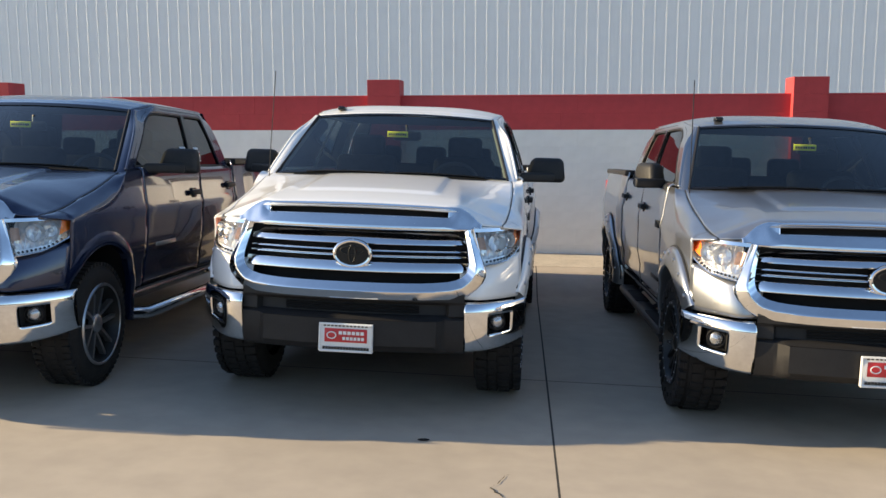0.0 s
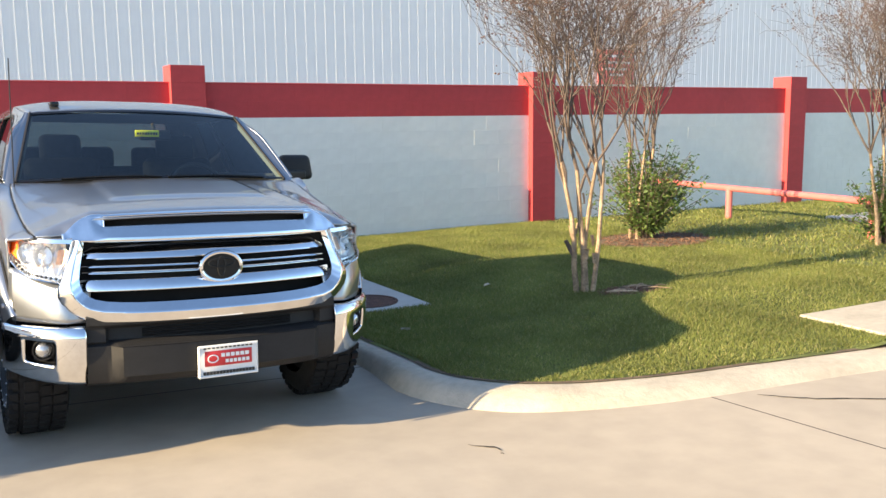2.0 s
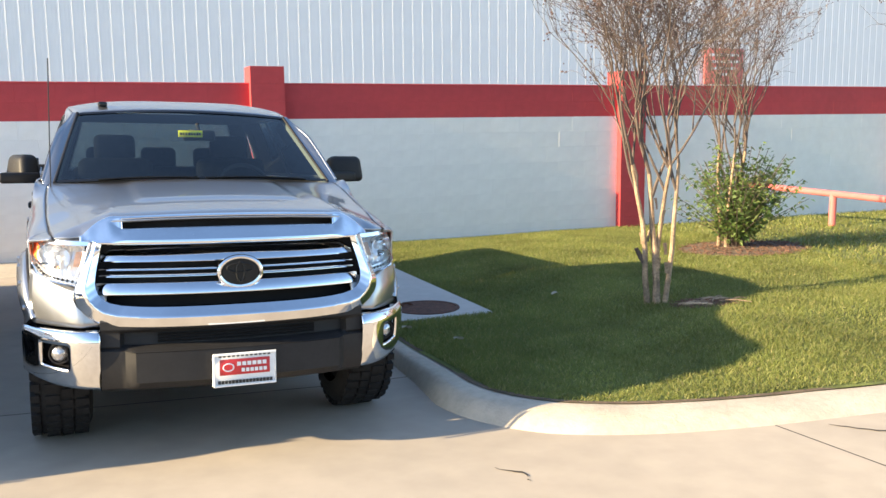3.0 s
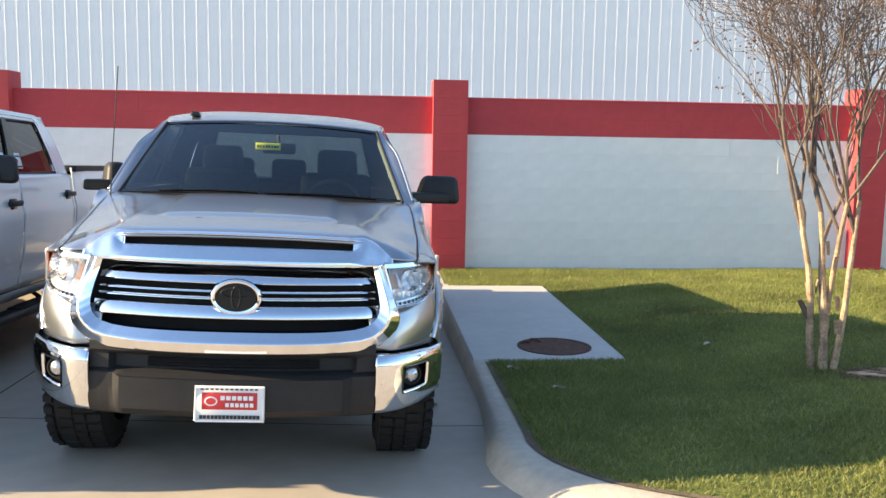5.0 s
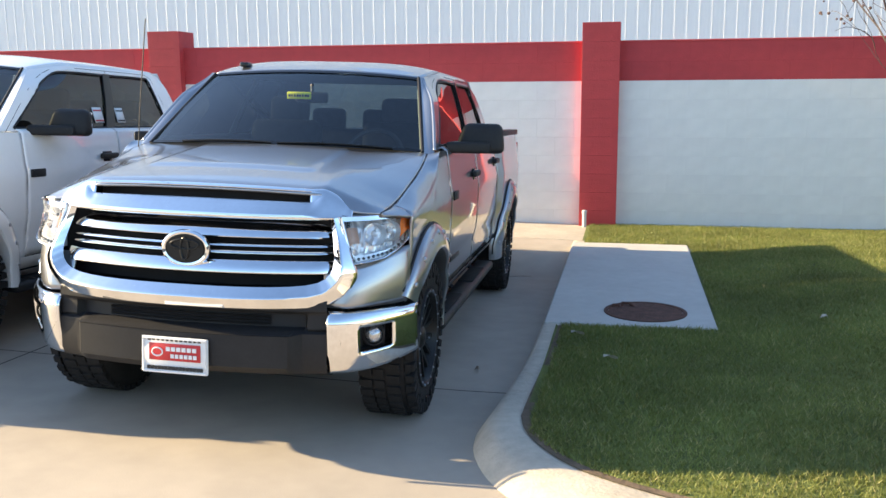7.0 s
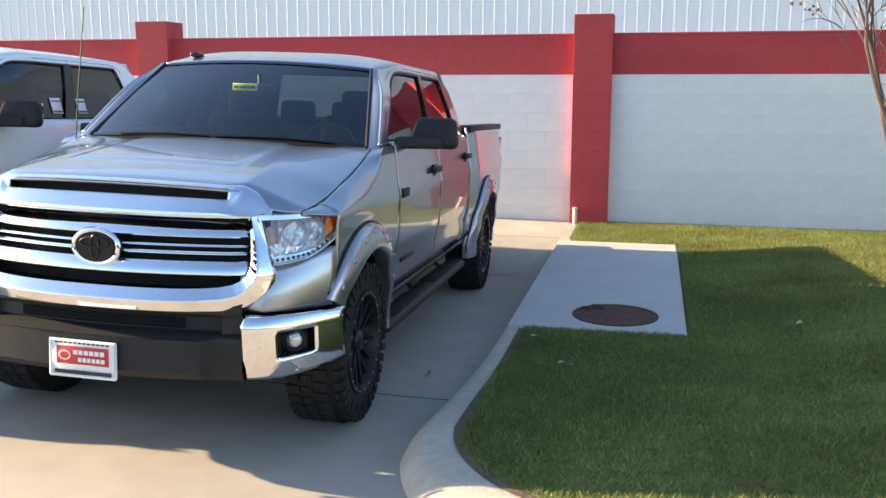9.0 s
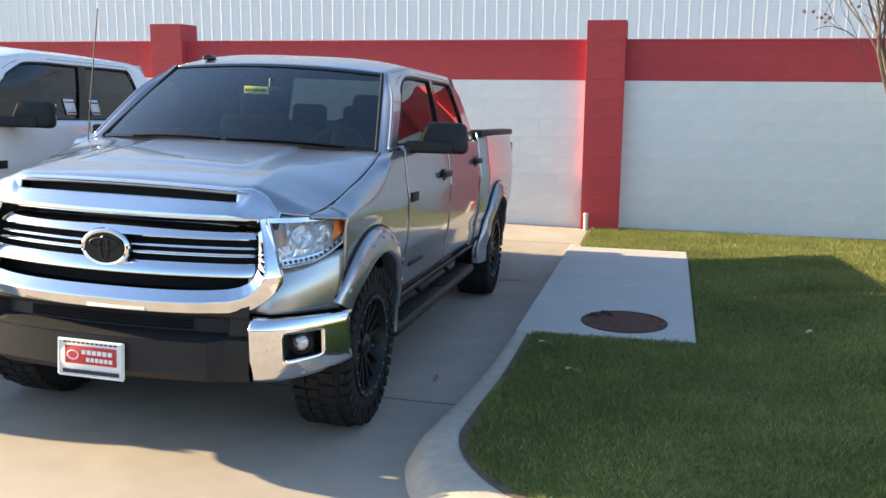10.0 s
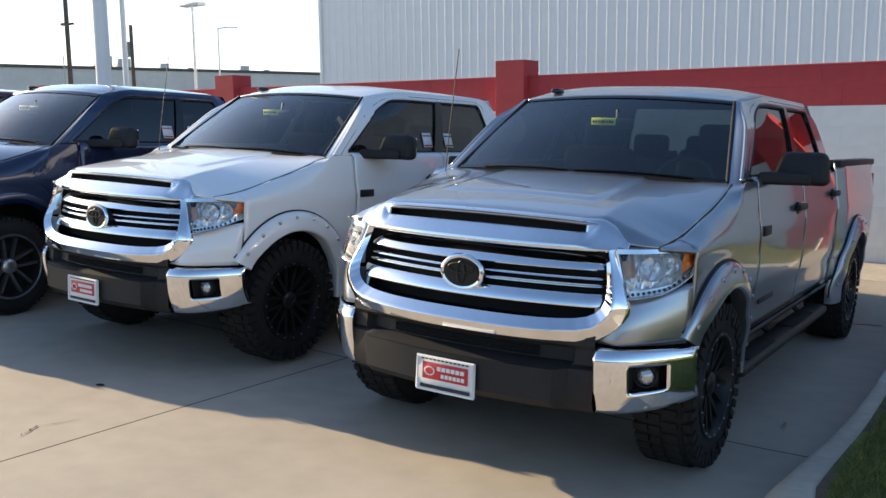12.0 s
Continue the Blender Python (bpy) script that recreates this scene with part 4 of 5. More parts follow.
            if off_road:
                fl = part("fender_flare", side(arch_strip(hub, HUB_Z + 0.03, R, [(-0.045, -0.02), (-0.045, 0.060), (-0.035, 0.070), (0.0, 0.068), (0.045, 0.055), (0.078, 0.038), (0.088, 0.022), (0.088, -0.02)], -8, 150 if hub == HUB_F else 188)), paint, owner, "bolt-on fender flare")
                seal = [(side_x(hub + 0.592 * math.cos(radians(q)), clamp(HUB_Z + 0.03 + 0.592 * math.sin(radians(q)), 0.5, 1.4)) + 0.012, hub + 0.592 * math.cos(radians(q)), HUB_Z + 0.03 + 0.592 * math.sin(radians(q))) for q in range(-6, 149 if hub == HUB_F else 187, 7)]
                part("flare_seal", side(tube(seal, 0.007, 6)), BLACK, fl, "black rubber seal")
                for k in range(9):
                    a = radians(lerp(8, 142 if hub == HUB_F else 172, k / 8))
                    y, z = hub + (R + 0.048) * math.cos(a), HUB_Z + 0.03 + (R + 0.048) * math.sin(a)
                    bm = lathe([(0.0, 0.013), (0.010, 0.012), (0.013, 0.007), (0.013, 0.0005)], 8)
                    bm.transform(Matrix.Translation((side_x(y, clamp(z, 0.5, 1.4)) + 0.050, y, z)))
                    part("flare_bolt", side(bm), STEEL_BIT, fl)
            else:
                part("arch_lip", side(arch_strip(hub, HUB_Z + 0.03, R, [(-0.02, -0.03), (-0.022, 0.012), (0.0, 0.020), (0.05, 0.012), (0.09, -0.002)], -12, 152 if hub == HUB_F else 192)), paint, owner)

        # glasshouse side
        def cab(sv, tv, out=0.0):
            y = lerp(1.44 + 0.59 * tv, cab_end - (0.17 if crew else 0.21) * tv, sv)
            bow = 0.012 * math.sin(math.pi * tv)
            k = (1 - smooth01(sv * 4.0)) * smooth01((tv - 0.55) / 0.45)
            e = smooth01((sv - 0.90) / 0.10) * smooth01((tv - 0.70) / 0.30)
            return lerp(0.908, 0.738, tv) + bow + out - 0.026 * k - 0.012 * e, y, lerp(1.40, 1.885, tv) - 0.048 * k - 0.02 * e
        s_glass = (0.054, b_post - 0.018, b_post + 0.018, 0.885 if crew else 0.90)

        def frame_keep(u, v):
            if v < 0.045 or v > 0.89:
                return True
            lead = 0.06 * v + (0.06 * ((v - 0.7) / 0.19) ** 1.6 if v > 0.7 else 0)
            return u < s_glass[0] + lead or s_glass[1] < u < s_glass[2] or u > s_glass[3] - 0.02 * v
        cf = part("cab_frame", side(grid(cab, 150, 40, frame_keep)), paint, T)
        thick(cf, 0.016, 0)
        for path in ([(0.030, 0.0), (0.034, 0.3), (0.044, 0.6), (0.062, 0.80), (0.088, 0.895), (0.13, 0.95), (0.3, 0.958), (0.6, 0.958), (s_glass[3] - 0.03, 0.955), (s_glass[3] + 0.010, 0.88), (s_glass[3] + 0.022, 0.5), (s_glass[3] + 0.03, 0.0)], [(b_post, 0.0), (b_post, 0.5), (b_post, 0.955)]):
            part("door_seam", side(tube([cab(p, q, 0.0075) for p, q in path], 0.0026, 6)), DARK, cf)
        post = part("door_post", side(grid(lambda u, v: cab(lerp(s_glass[1] - 0.006, s_glass[2] + 0.006, u), lerp(0.03, 0.91, v), 0.014), 3, 8)), GLOSS_BLACK, cf, "black door post")
        for a, b, nm in ((s_glass[0], s_glass[1], "front_side_window"), (s_glass[2], s_glass[3], "rear_side_window")):
            pane = part(nm, side(grid(lambda u, v: cab(lerp(a - 0.01, b + 0.01, u), lerp(0.03, 0.91, v), -0.004), 10, 8)), SIDE_GLASS, T, "dark tinted side window")
            front = nm == "front_side_window"
            loop = [(a, 0.045), (lerp(a, b, 0.33), 0.045), (lerp(a, b, 0.66), 0.045), (b, 0.045)]
            loop += [(b, 0.4), (b, 0.86), (b - 0.006, 0.885)] if front else [(b - 0.008, 0.4), (b - 0.016, 0.83), (b - 0.026, 0.885)]
            loop += [(lerp(a, b, 0.6), 0.89), (a + 0.128, 0.89), (a + 0.098, 0.875), (a + 0.070, 0.81), (a + 0.044, 0.70), (a + 0.024, 0.4), (a, 0.045)] if front else [(lerp(a, b, 0.5), 0.89), (a + 0.006, 0.885), (a, 0.86), (a, 0.4), (a, 0.045)]
            part("window_seal", side(tube([cab(p, q, 0.006) for p, q in loop], 0.0085, 6, caps=False)), BLACK, cf)
        for d, y, z in ((door_f, split - 0.18, 1.208), (door_r, cab_end - 0.17, 1.246)):
            h = part("door_handle", side(box(side_x(y, z) + 0.012, side_x(y, z) + 0.045, y - 0.11, y + 0.11, z - 0.02, z + 0.022, 0.012, 3)), BLACK, d, "black door handle")
            part("handle_cup", side(box(side_x(y, z) - 0.004, side_x(y, z) + 0.018, y - 0.06, y + 0.05, z - 0.045, z + 0.035, 0.008)), GLOSS_BLACK, d)
        if off_road:
            part("engine_badge", side(box(side_x(1.72, 1.1) + 0.006, side_x(1.72, 1.1) + 0.018, 1.645, 1.80, 1.095, 1.15, 0.006)), BLACK, door_f, "small black badge")
            part("name_badge", side(box(side_x(1.95, 0.72) + 0.006, side_x(1.95, 0.72) + 0.014, 1.78, 2.12, 0.695, 0.725, 0.004)), BLACK, door_f, "black name badge")
        else:
            part("name_badge", side(box(side_x(1.95, 0.85) + 0.006, side_x(1.95, 0.85) + 0.014, 1.78, 2.16, 0.835, 0.865, 0.004)), ALLOY, door_f, "chrome name badge")

        # door mirror
        turn = Matrix.Translation((0.98, 1.93, 0)) @ Matrix.Rotation(radians(62 if folded and s < 0 else 0), 4, "Z") @ Matrix.Translation((-0.98, -1.93, 0))
        head = box(0.945, 1.262, 1.855, 2.0, 1.375, 1.56, 0.04, 4)
        for v in head.verts:
            up = clamp((v.co.z - 1.375) / 0.185, 0, 1)
            if v.co.x < 1.12:
                v.co.x += 0.06 * up
            else:
                v.co.x -= 0.02 * up
            if v.co.y < 1.93:
                v.co.y += 0.03 * up + 0.03 * clamp((v.co.x - 1.1) / 0.15, 0, 1)
        head.transform(turn)
        m = part("door_mirror", side(head), BLACK, T, "black folding door mirror")
        foot = box(0.925, 1.18, 1.70, 1.97, 1.376, 1.445, 0.02, 3)
        for v in foot.verts:
            out = clamp((v.co.x - 0.93) / 0.2, 0, 1)
            v.co.y = lerp(v.co.y, 1.90 + (v.co.y - 1.835) * 0.35, out)
        foot.transform(turn)
        part("mirror_foot", side(foot), BLACK, m)
        part("mirror_glass", side(box(1.02, 1.235, 1.997, 2.006, 1.40, 1.54, 0.01, m=turn)), CHROME, m, "mirror glass")

        if off_road:
            rb = part("running_board", side(box(0.84, 0.992, 1.48, 3.86, 0.325, 0.395, 0.030, 3)), BLACK, T, "black tubular running board")
            for y0 in (1.66, 2.78):
                part("step_pad", side(box(0.86, 0.972, y0, y0 + 0.62, 0.395, 0.405, 0.004)), RUBBER, rb)
            for y in (1.7, 2.6, 3.5):
                part("bracket", side(tube([(0.62, y, 0.50), (0.78, y, 0.43), (0.88, y, 0.36)], 0.02, 6)), BLACK, rb)
        else:
            part("side_step", side(tube([(0.90, 1.56, 0.37), (0.98, 1.64, 0.36), (0.98, 3.3, 0.36), (0.90, 3.40, 0.37)], 0.042, 12)), CHROME, T, "polished chrome side step")
        wheel(T, s * (0.985 if off_road else 0.955), HUB_F, HUB_Z if off_road else 0.40, s, off_road)
        wheel(T, s * (1.015 if off_road else 0.965), HUB_R, HUB_Z if off_road else 0.40, s, off_road)

        # A-post between screen and door
        def screen_edge(t):
            return Vector((lerp(0.846, 0.688, t), lerp(1.42, 2.02, t), lerp(1.385, 1.832, t)))

        def apost(u, v):
            a, b = screen_edge(v), Vector(cab(0.004, v))
            p = a.lerp(b, u)
            n = 0.005 * math.sin(math.pi * u)
            return p.x + n, p.y - n, p.z + n
        part("a_post", side(grid(lambda u, v: apost(u, lerp(-0.06, 1.0, v)), 6, 18)), paint, T)
        part("screen_seal", side(tube([screen_edge(t) + Vector((-0.002, -0.004, 0.004)) for t in (0, 0.25, 0.5, 0.75, 1.0)], 0.009, 8)), BLACK, T)
        part("a_post_trim", side(grid(lambda u, v: screen_edge(v).lerp(Vector((screen_edge(v).x - 0.022, screen_edge(v).y + 0.03, screen_edge(v).z - 0.01)), u), 2, 10)), TRIM_GREY, T)

    # screens and roof
    def screen(u, v):
        a = 2 * u - 1
        k = 1 - a * a
        return a * lerp(0.846, 0.688, v), lerp(1.42 - 0.15 * k, 2.02 - 0.06 * k, v) - 0.02 * math.sin(math.pi * v) * k, lerp(1.385 + 0.022 * k, 1.832 + 0.03 * k, v) + 0.01 * math.sin(math.pi * v)
    pane = part("windscreen", grid(screen, 24, 14), WINDSCREEN, T, "clear sloping windscreen")
    pane.visible_shadow = False
    for v0, v1, nm in ((0.965, 1.0, "screen_band"), (0.0, 0.03, "screen_foot")):
        part(nm, grid(lambda u, v: (Vector(screen(u, lerp(v0, v1, v))) + Vector((0, -0.003, 0.004))), 24, 2), GLOSS_BLACK, pane)
    part("cowl", grid(lambda u, v: (lerp(-0.86, 0.86, u), lerp(1.35, 1.47, v) - 0.13 * (1 - (2 * u - 1) ** 2) + 0.03, lerp(1.372, 1.39, v) + 0.028 * (1 - (2 * u - 1) ** 2)), 20, 2), BLACK, T)
    for p0, p1 in ((-0.62, -0.02), (0.02, 0.70)):
        pts = []
        for k in range(6):
            u = (lerp(p0, p1, k / 5) / 0.87 + 1) / 2
            q = Vector(screen(u, 0.012 + 0.014 * math.sin(k / 5 * 3)))
            pts.append(q + Vector((0, -0.008, 0.007)))
        part("wiper", tube(pts, 0.0045, 6), RIM_BLACK, T, "black wiper")

    roof_end = cab_end - (0.17 if crew else 0.21)

    def roof(u, v):
        a = 2 * u - 1
        k = 1 - abs(a) ** 3.6
        y0 = 2.02 - 0.06 * (1 - a * a)
        y = lerp(y0, roof_end + 0.01, v)
        s = smooth01(v * 4)
        k2 = 1 - smooth01(v * 4.0)
        e = smooth01((v - 0.90) / 0.10)
        edge_z, edge_x = 1.888 - 0.048 * k2 - 0.02 * e, 0.738 - 0.026 * k2 - 0.012 * e
        w = smooth01(v * 14)
        z = lerp(1.832 + 0.03 * (1 - a * a), edge_z + (0.054 - 0.016 * k2) * k, w) - 0.02 * k * smooth01((v - 0.6) / 0.4)
        x = a * lerp(0.688, edge_x, w)
        return x, y, z
    thick(part("roof", grid(roof, 40, 32), paint, T), 0.014, 0)
    part("roof_aerial", box(-0.555, -0.495, 2.09, 2.18, 1.885, 1.918, 0.012, 3), GLOSS_BLACK, T, "small black roof aerial")
    for s in (-1, 1):
        def side(bm):
            return bm if s > 0 else mirror_x(bm)
        part("gutter", side(tube([roof(1 - 0.012, v) for v in (0.10, 0.16, 0.22, 0.3, 0.5, 0.7, 0.88)], 0.007, 6)), BLACK, T)

    def rear(u, v):
        return lerp(-1, 1, u) * lerp(0.905, 0.738, v), lerp(cab_end, roof_end + 0.005, v), lerp(1.40, 1.888, v)
    part("rear_frame", grid(rear, 20, 12, lambda u, v: not (0.12 < u < 0.88 and 0.08 < v < 0.88)), paint, T)
    pane = part("rear_window", grid(lambda u, v: Vector(rear(lerp(0.09, 0.91, u), lerp(0.06, 0.94, v))) - Vector((0, 0.004, 0)), 6, 4), REAR_GLASS, T, "tinted rear window")
    pane.visible_shadow = False
    part("cab_back", box(-0.93, 0.93, cab_end - 0.03, cab_end, 0.6, 1.40), paint, T, smooth=False)

    # aerial mast
    mast = [Vector((-0.865, 1.30, 1.30)), Vector((-0.862, 1.33, 1.60)), Vector((-0.855, 1.40, 2.12))]
    part("aerial", tube(mast, 0.0035, 6), BLACK, T, "thin whip aerial")

    # bed
    part("bed_floor", box(-0.86, 0.86, cab_end + 0.01, tail - 0.06, 0.86, 0.90), BLACK, T, smooth=False)
    part("bed_front", box(-0.86, 0.86, cab_end + 0.012, cab_end + 0.05, 0.9, 1.45), BLACK, T, smooth=False)
    for s in (-1, 1):
        part("bed_liner", box(*sorted((s * 0.84, s * 0.87)), cab_end + 0.05, tail - 0.06, 0.9, 1.452), BLACK, T, smooth=False)
    part("tailgate", box(-0.80, 0.80, tail - 0.055, tail, 0.72, 1.46, 0.015), paint, T)
    part("rear_bumper", box(-0.93, 0.93, tail, tail + 0.14, 0.52, 0.70, 0.03, 3), CHROME, T)
    part("chassis", box(-0.60, 0.60, 0.35, tail - 0.05, 0.36, 0.62, 0.03), DARK, T)
    part("radiator", box(-0.72, 0.72, 0.33, 0.42, 0.42, 1.12), DARK, T, smooth=False)
    part("undertray", box(-0.92, 0.92, 0.455, 0.48, 0.45, 0.90), DARK, T, smooth=False)
    part("engine_bay", box(-0.60, 0.60, 0.34, 1.62, 0.60, 1.12), DARK, T, smooth=False)
    part("cab_floor", box(-0.90, 0.90, 1.52, cab_end - 0.03, 0.50, 0.66), DARK, T, smooth=False)
    for y in (HUB_F, HUB_R):
        part("axle", tube([(-0.75, y, 0.40), (0, y, 0.37), (0.75, y, 0.40)], 0.05, 10), DARK, T)

    # cabin
    part("dashboard", grid(lambda u, v: (lerp(-0.84, 0.84, u), lerp(1.36, 1.86, v) - 0.05 * (1 - (2 * u - 1) ** 2) * (1 - v), (1.355 if v < 0.75 else lerp(1.355, 0.9, (v - 0.75) / 0.25)) + 0.025 * math.exp(-((lerp(-0.84, 0.84, u) - 0.40) / 0.2) ** 2) * v), 24, 8), DASH, T)
    bm = ring(0.19, 0.19, 32, 0.016)
    bm.transform(Matrix.Translation((0.40, 2.02, 1.32)) @ Matrix.Rotation(radians(-24), 4, "X"))
    sw = part("steering_wheel", bm, DASH, T)
    bm = disc(0.075, 0.065, -0.01, 0.03)
    bm.transform(Matrix.Translation((0.40, 2.01, 1.32)) @ Matrix.Rotation(radians(-24), 4, "X"))
    part("wheel_boss", bm, DASH, sw)

    def seat(x, y, w, two=False):
        st = part("seat", box(x - w, x + w, y - 0.26, y + 0.25, 0.72, 0.98, 0.06, 3), CLOTH, T)
        bm = box(x - w, x + w, -0.07, 0.09, 0, 0.59 if two else 0.66, 0.06, 3, m=Matrix.Translation((0, y + 0.20, 0.90)) @ Matrix.Rotation(radians(-14), 4, "X"))
        part("backrest", bm, CLOTH, st)
        for hx in ((x,) if not two else (x - 0.44, x, x + 0.44)):
            bm = box(hx - 0.145, hx + 0.145, -0.05, 0.06, 0, 0.20, 0.045, 3, m=Matrix.Translation((0, y + 0.40, 1.44 if two else 1.515)) @ Matrix.Rotation(radians(-6), 4, "X"))
            part("headrest", bm, CLOTH, st)
            bm = tube([(hx - 0.05, y + 0.38, 1.42), (hx - 0.05, y + 0.40, 1.54)], 0.008, 6)
            tube([(hx + 0.05, y + 0.38, 1.42), (hx + 0.05, y + 0.40, 1.54)], 0.008, 6, bm=bm)
            part("headrest_post", bm, BLACK, st)
    seat(-0.42, 2.30, 0.26)
    seat(0.42, 2.30, 0.26)
    seat(0.0, cab_end - 0.62, 0.70, True)
    part("centre_console", box(-0.14, 0.14, 1.85, 2.7, 0.7, 1.08, 0.04, 3), DASH, T)
    part("headliner", grid(lambda u, v: (lerp(-0.70, 0.70, u), lerp(2.10, roof_end - 0.02, v), 1.845), 2, 2), TRIM_GREY, T)
    rm = part("cabin_mirror", box(-0.05, 0.165, 1.755, 1.79, 1.655, 1.725, 0.02, 3), BLACK, T)
    part("mirror_stalk", tube([(0.06, 1.775, 1.71), (0.05, 1.80, 1.77)], 0.012, 8), BLACK, rm)
    tag = part("hang_tag", box(-0.083, 0.073, 1.712, 1.719, 1.678, 1.720, 0.002), YELLOW, rm, "yellow card hanging at the cabin mirror")
    bm = bmesh.new()
    for k in range(8):
        box(-0.072 + k * 0.0175, -0.072 + k * 0.0175 + (0.010 if k % 3 else 0.013), 1.708, 1.711, 1.691, 1.706, bm=bm)
    part("printed_bar", bm, INK, tag, smooth=False)["kind"] = "stuff"

    # dealer plate with plain bars
    pl = part("plate", box(-0.158, 0.158, 0.0, 0.012, 0.0, 0.164, 0.004), PAPER, T, "white dealer plate with a red panel and plain bars")
    part("plate_frame", tube([(-0.154, -0.002, 0.004), (0.154, -0.002, 0.004), (0.154, -0.002, 0.160), (-0.154, -0.002, 0.160), (-0.154, -0.002, 0.004)], 0.008, 6), PAPER, pl)
    part("red_panel", box(-0.125, 0.125, -0.005, -0.001, 0.056, 0.136, 0.0015), PLATE_RED, pl)
    bm = bmesh.new()
    for k in range(6):
        box(-0.040 + k * 0.0255, -0.040 + k * 0.0255 + 0.019, -0.010, -0.006, 0.102, 0.121, bm=bm)
        box(-0.018 + k * 0.0220, -0.018 + k * 0.0220 + 0.016, -0.010, -0.006, 0.070, 0.088, bm=bm)
    part("plain_bar", bm, PAPER, pl, smooth=False)["kind"] = "stuff"
    o = part("plain_oval", ring(0.026, 0.019, 20, 0.0035), PAPER, pl)
    o.location = (-0.083, -0.008, 0.096)
    bm = bmesh.new()
    for k in range(16):
        box(-0.135 + k * 0.0172, -0.135 + k * 0.0172 + 0.014, -0.007, -0.002, 0.013, 0.029, bm=bm)
    part("plain_bar", bm, INK, pl, smooth=False)["kind"] = "stuff"
    bm = bmesh.new()
    for k in range(12):
        box(-0.13 + k * 0.0222, -0.13 + k * 0.0222 + 0.013, -0.007, -0.002, 0.148, 0.155, bm=bm)
    part("plain_bar", bm, INK, pl, smooth=False)["kind"] = "stuff"

    pl.location = (0, 0.022, 0.400)
    if stickers:
        for y, w in ((split - 0.20, 0.12), (split + 0.11, 0.11)):
            st = part("window_sticker", grid(lambda u, v: cab_point(lerp(y, y + w, u), lerp(0.12, 0.36, v)), 2, 2), PAPER, T, "white paper window sticker")
            thick(st, 0.002, 1)
            bars = bmesh.new()
            for r in (0.14, 0.30):
                grid(lambda u, v: Vector(cab_point(lerp(y + 0.005, y + w - 0.005, u), lerp(r, r + 0.022, v))) + Vector((0.004, 0, 0.001)), 1, 1, bm=bars)
            part("printed_bar", bars, PLATE_RED if y < split else INK, st, smooth=False)["kind"] = "stuff"
    return T


def cab_point(y, t):
    return lerp(0.908, 0.738, t) + 0.012 * math.sin(math.pi * t) + 0.004, y, lerp(1.40, 1.885, t)


def parked(x, y, yaw, lift=0.0):
    """A truck's pose on the sloping lot."""
    z = lot(x, y + HUB_F)
    fall = math.atan2(lot(x, y + HUB_R) - lot(x, y + HUB_F), HUB_R - HUB_F)
    roll = -math.atan2(lot(x + 0.9, y + 2) - lot(x - 0.9, y + 2), 1.8)
    return Matrix.Translation((x, y, z + lift)) @ Matrix.Rotation(radians(yaw), 4, "Z") @ Matrix.Rotation(fall, 4, "X") @ Matrix.Rotation(roll, 4, "Y") @ Matrix.Translation((0, 0, -HUB_F * math.tan(fall)))


pickup(SILVER, parked(2.017, 4.845, 1.38, 0.012), "silver crew-cab pickup truck with bolt-on flares and black wheels", folded=True)
pickup(WHITE, parked(-0.958, 4.965, -0.35, 0.022), "white crew-cab pickup truck with bolt-on flares and window stickers", stickers=True)
pickup(NAVY, parked(-3.628, 4.518, 1.26, 0.005), "dark navy extended-cab pickup truck with alloy wheels and a chrome step", crew=False, off_road=False, stickers=True)
pickup(MAROON, parked(-7.0, 4.7, 1.5), "dark maroon pickup truck at the end of the row", crew=True, off_road=False)


# ---- lawn ----
def lawn_point(u, v):
    x = 3.56 + 32 * u ** 2.2
    y = lerp(lawn_front(x) - 0.004, WALL_Y - 0.01, v)
    if 3.0 < x < 4.70 and 7.55 < y < 11.02:
        return x, y, -0.10
    return x, y, lawn(x, y)


turf_bed = finish("lawn", grid(lawn_point, 120, 90), TURF)
tagged(turf_bed, "clipped green lawn rising gently behind the kerb", "lawn", kind="structure")


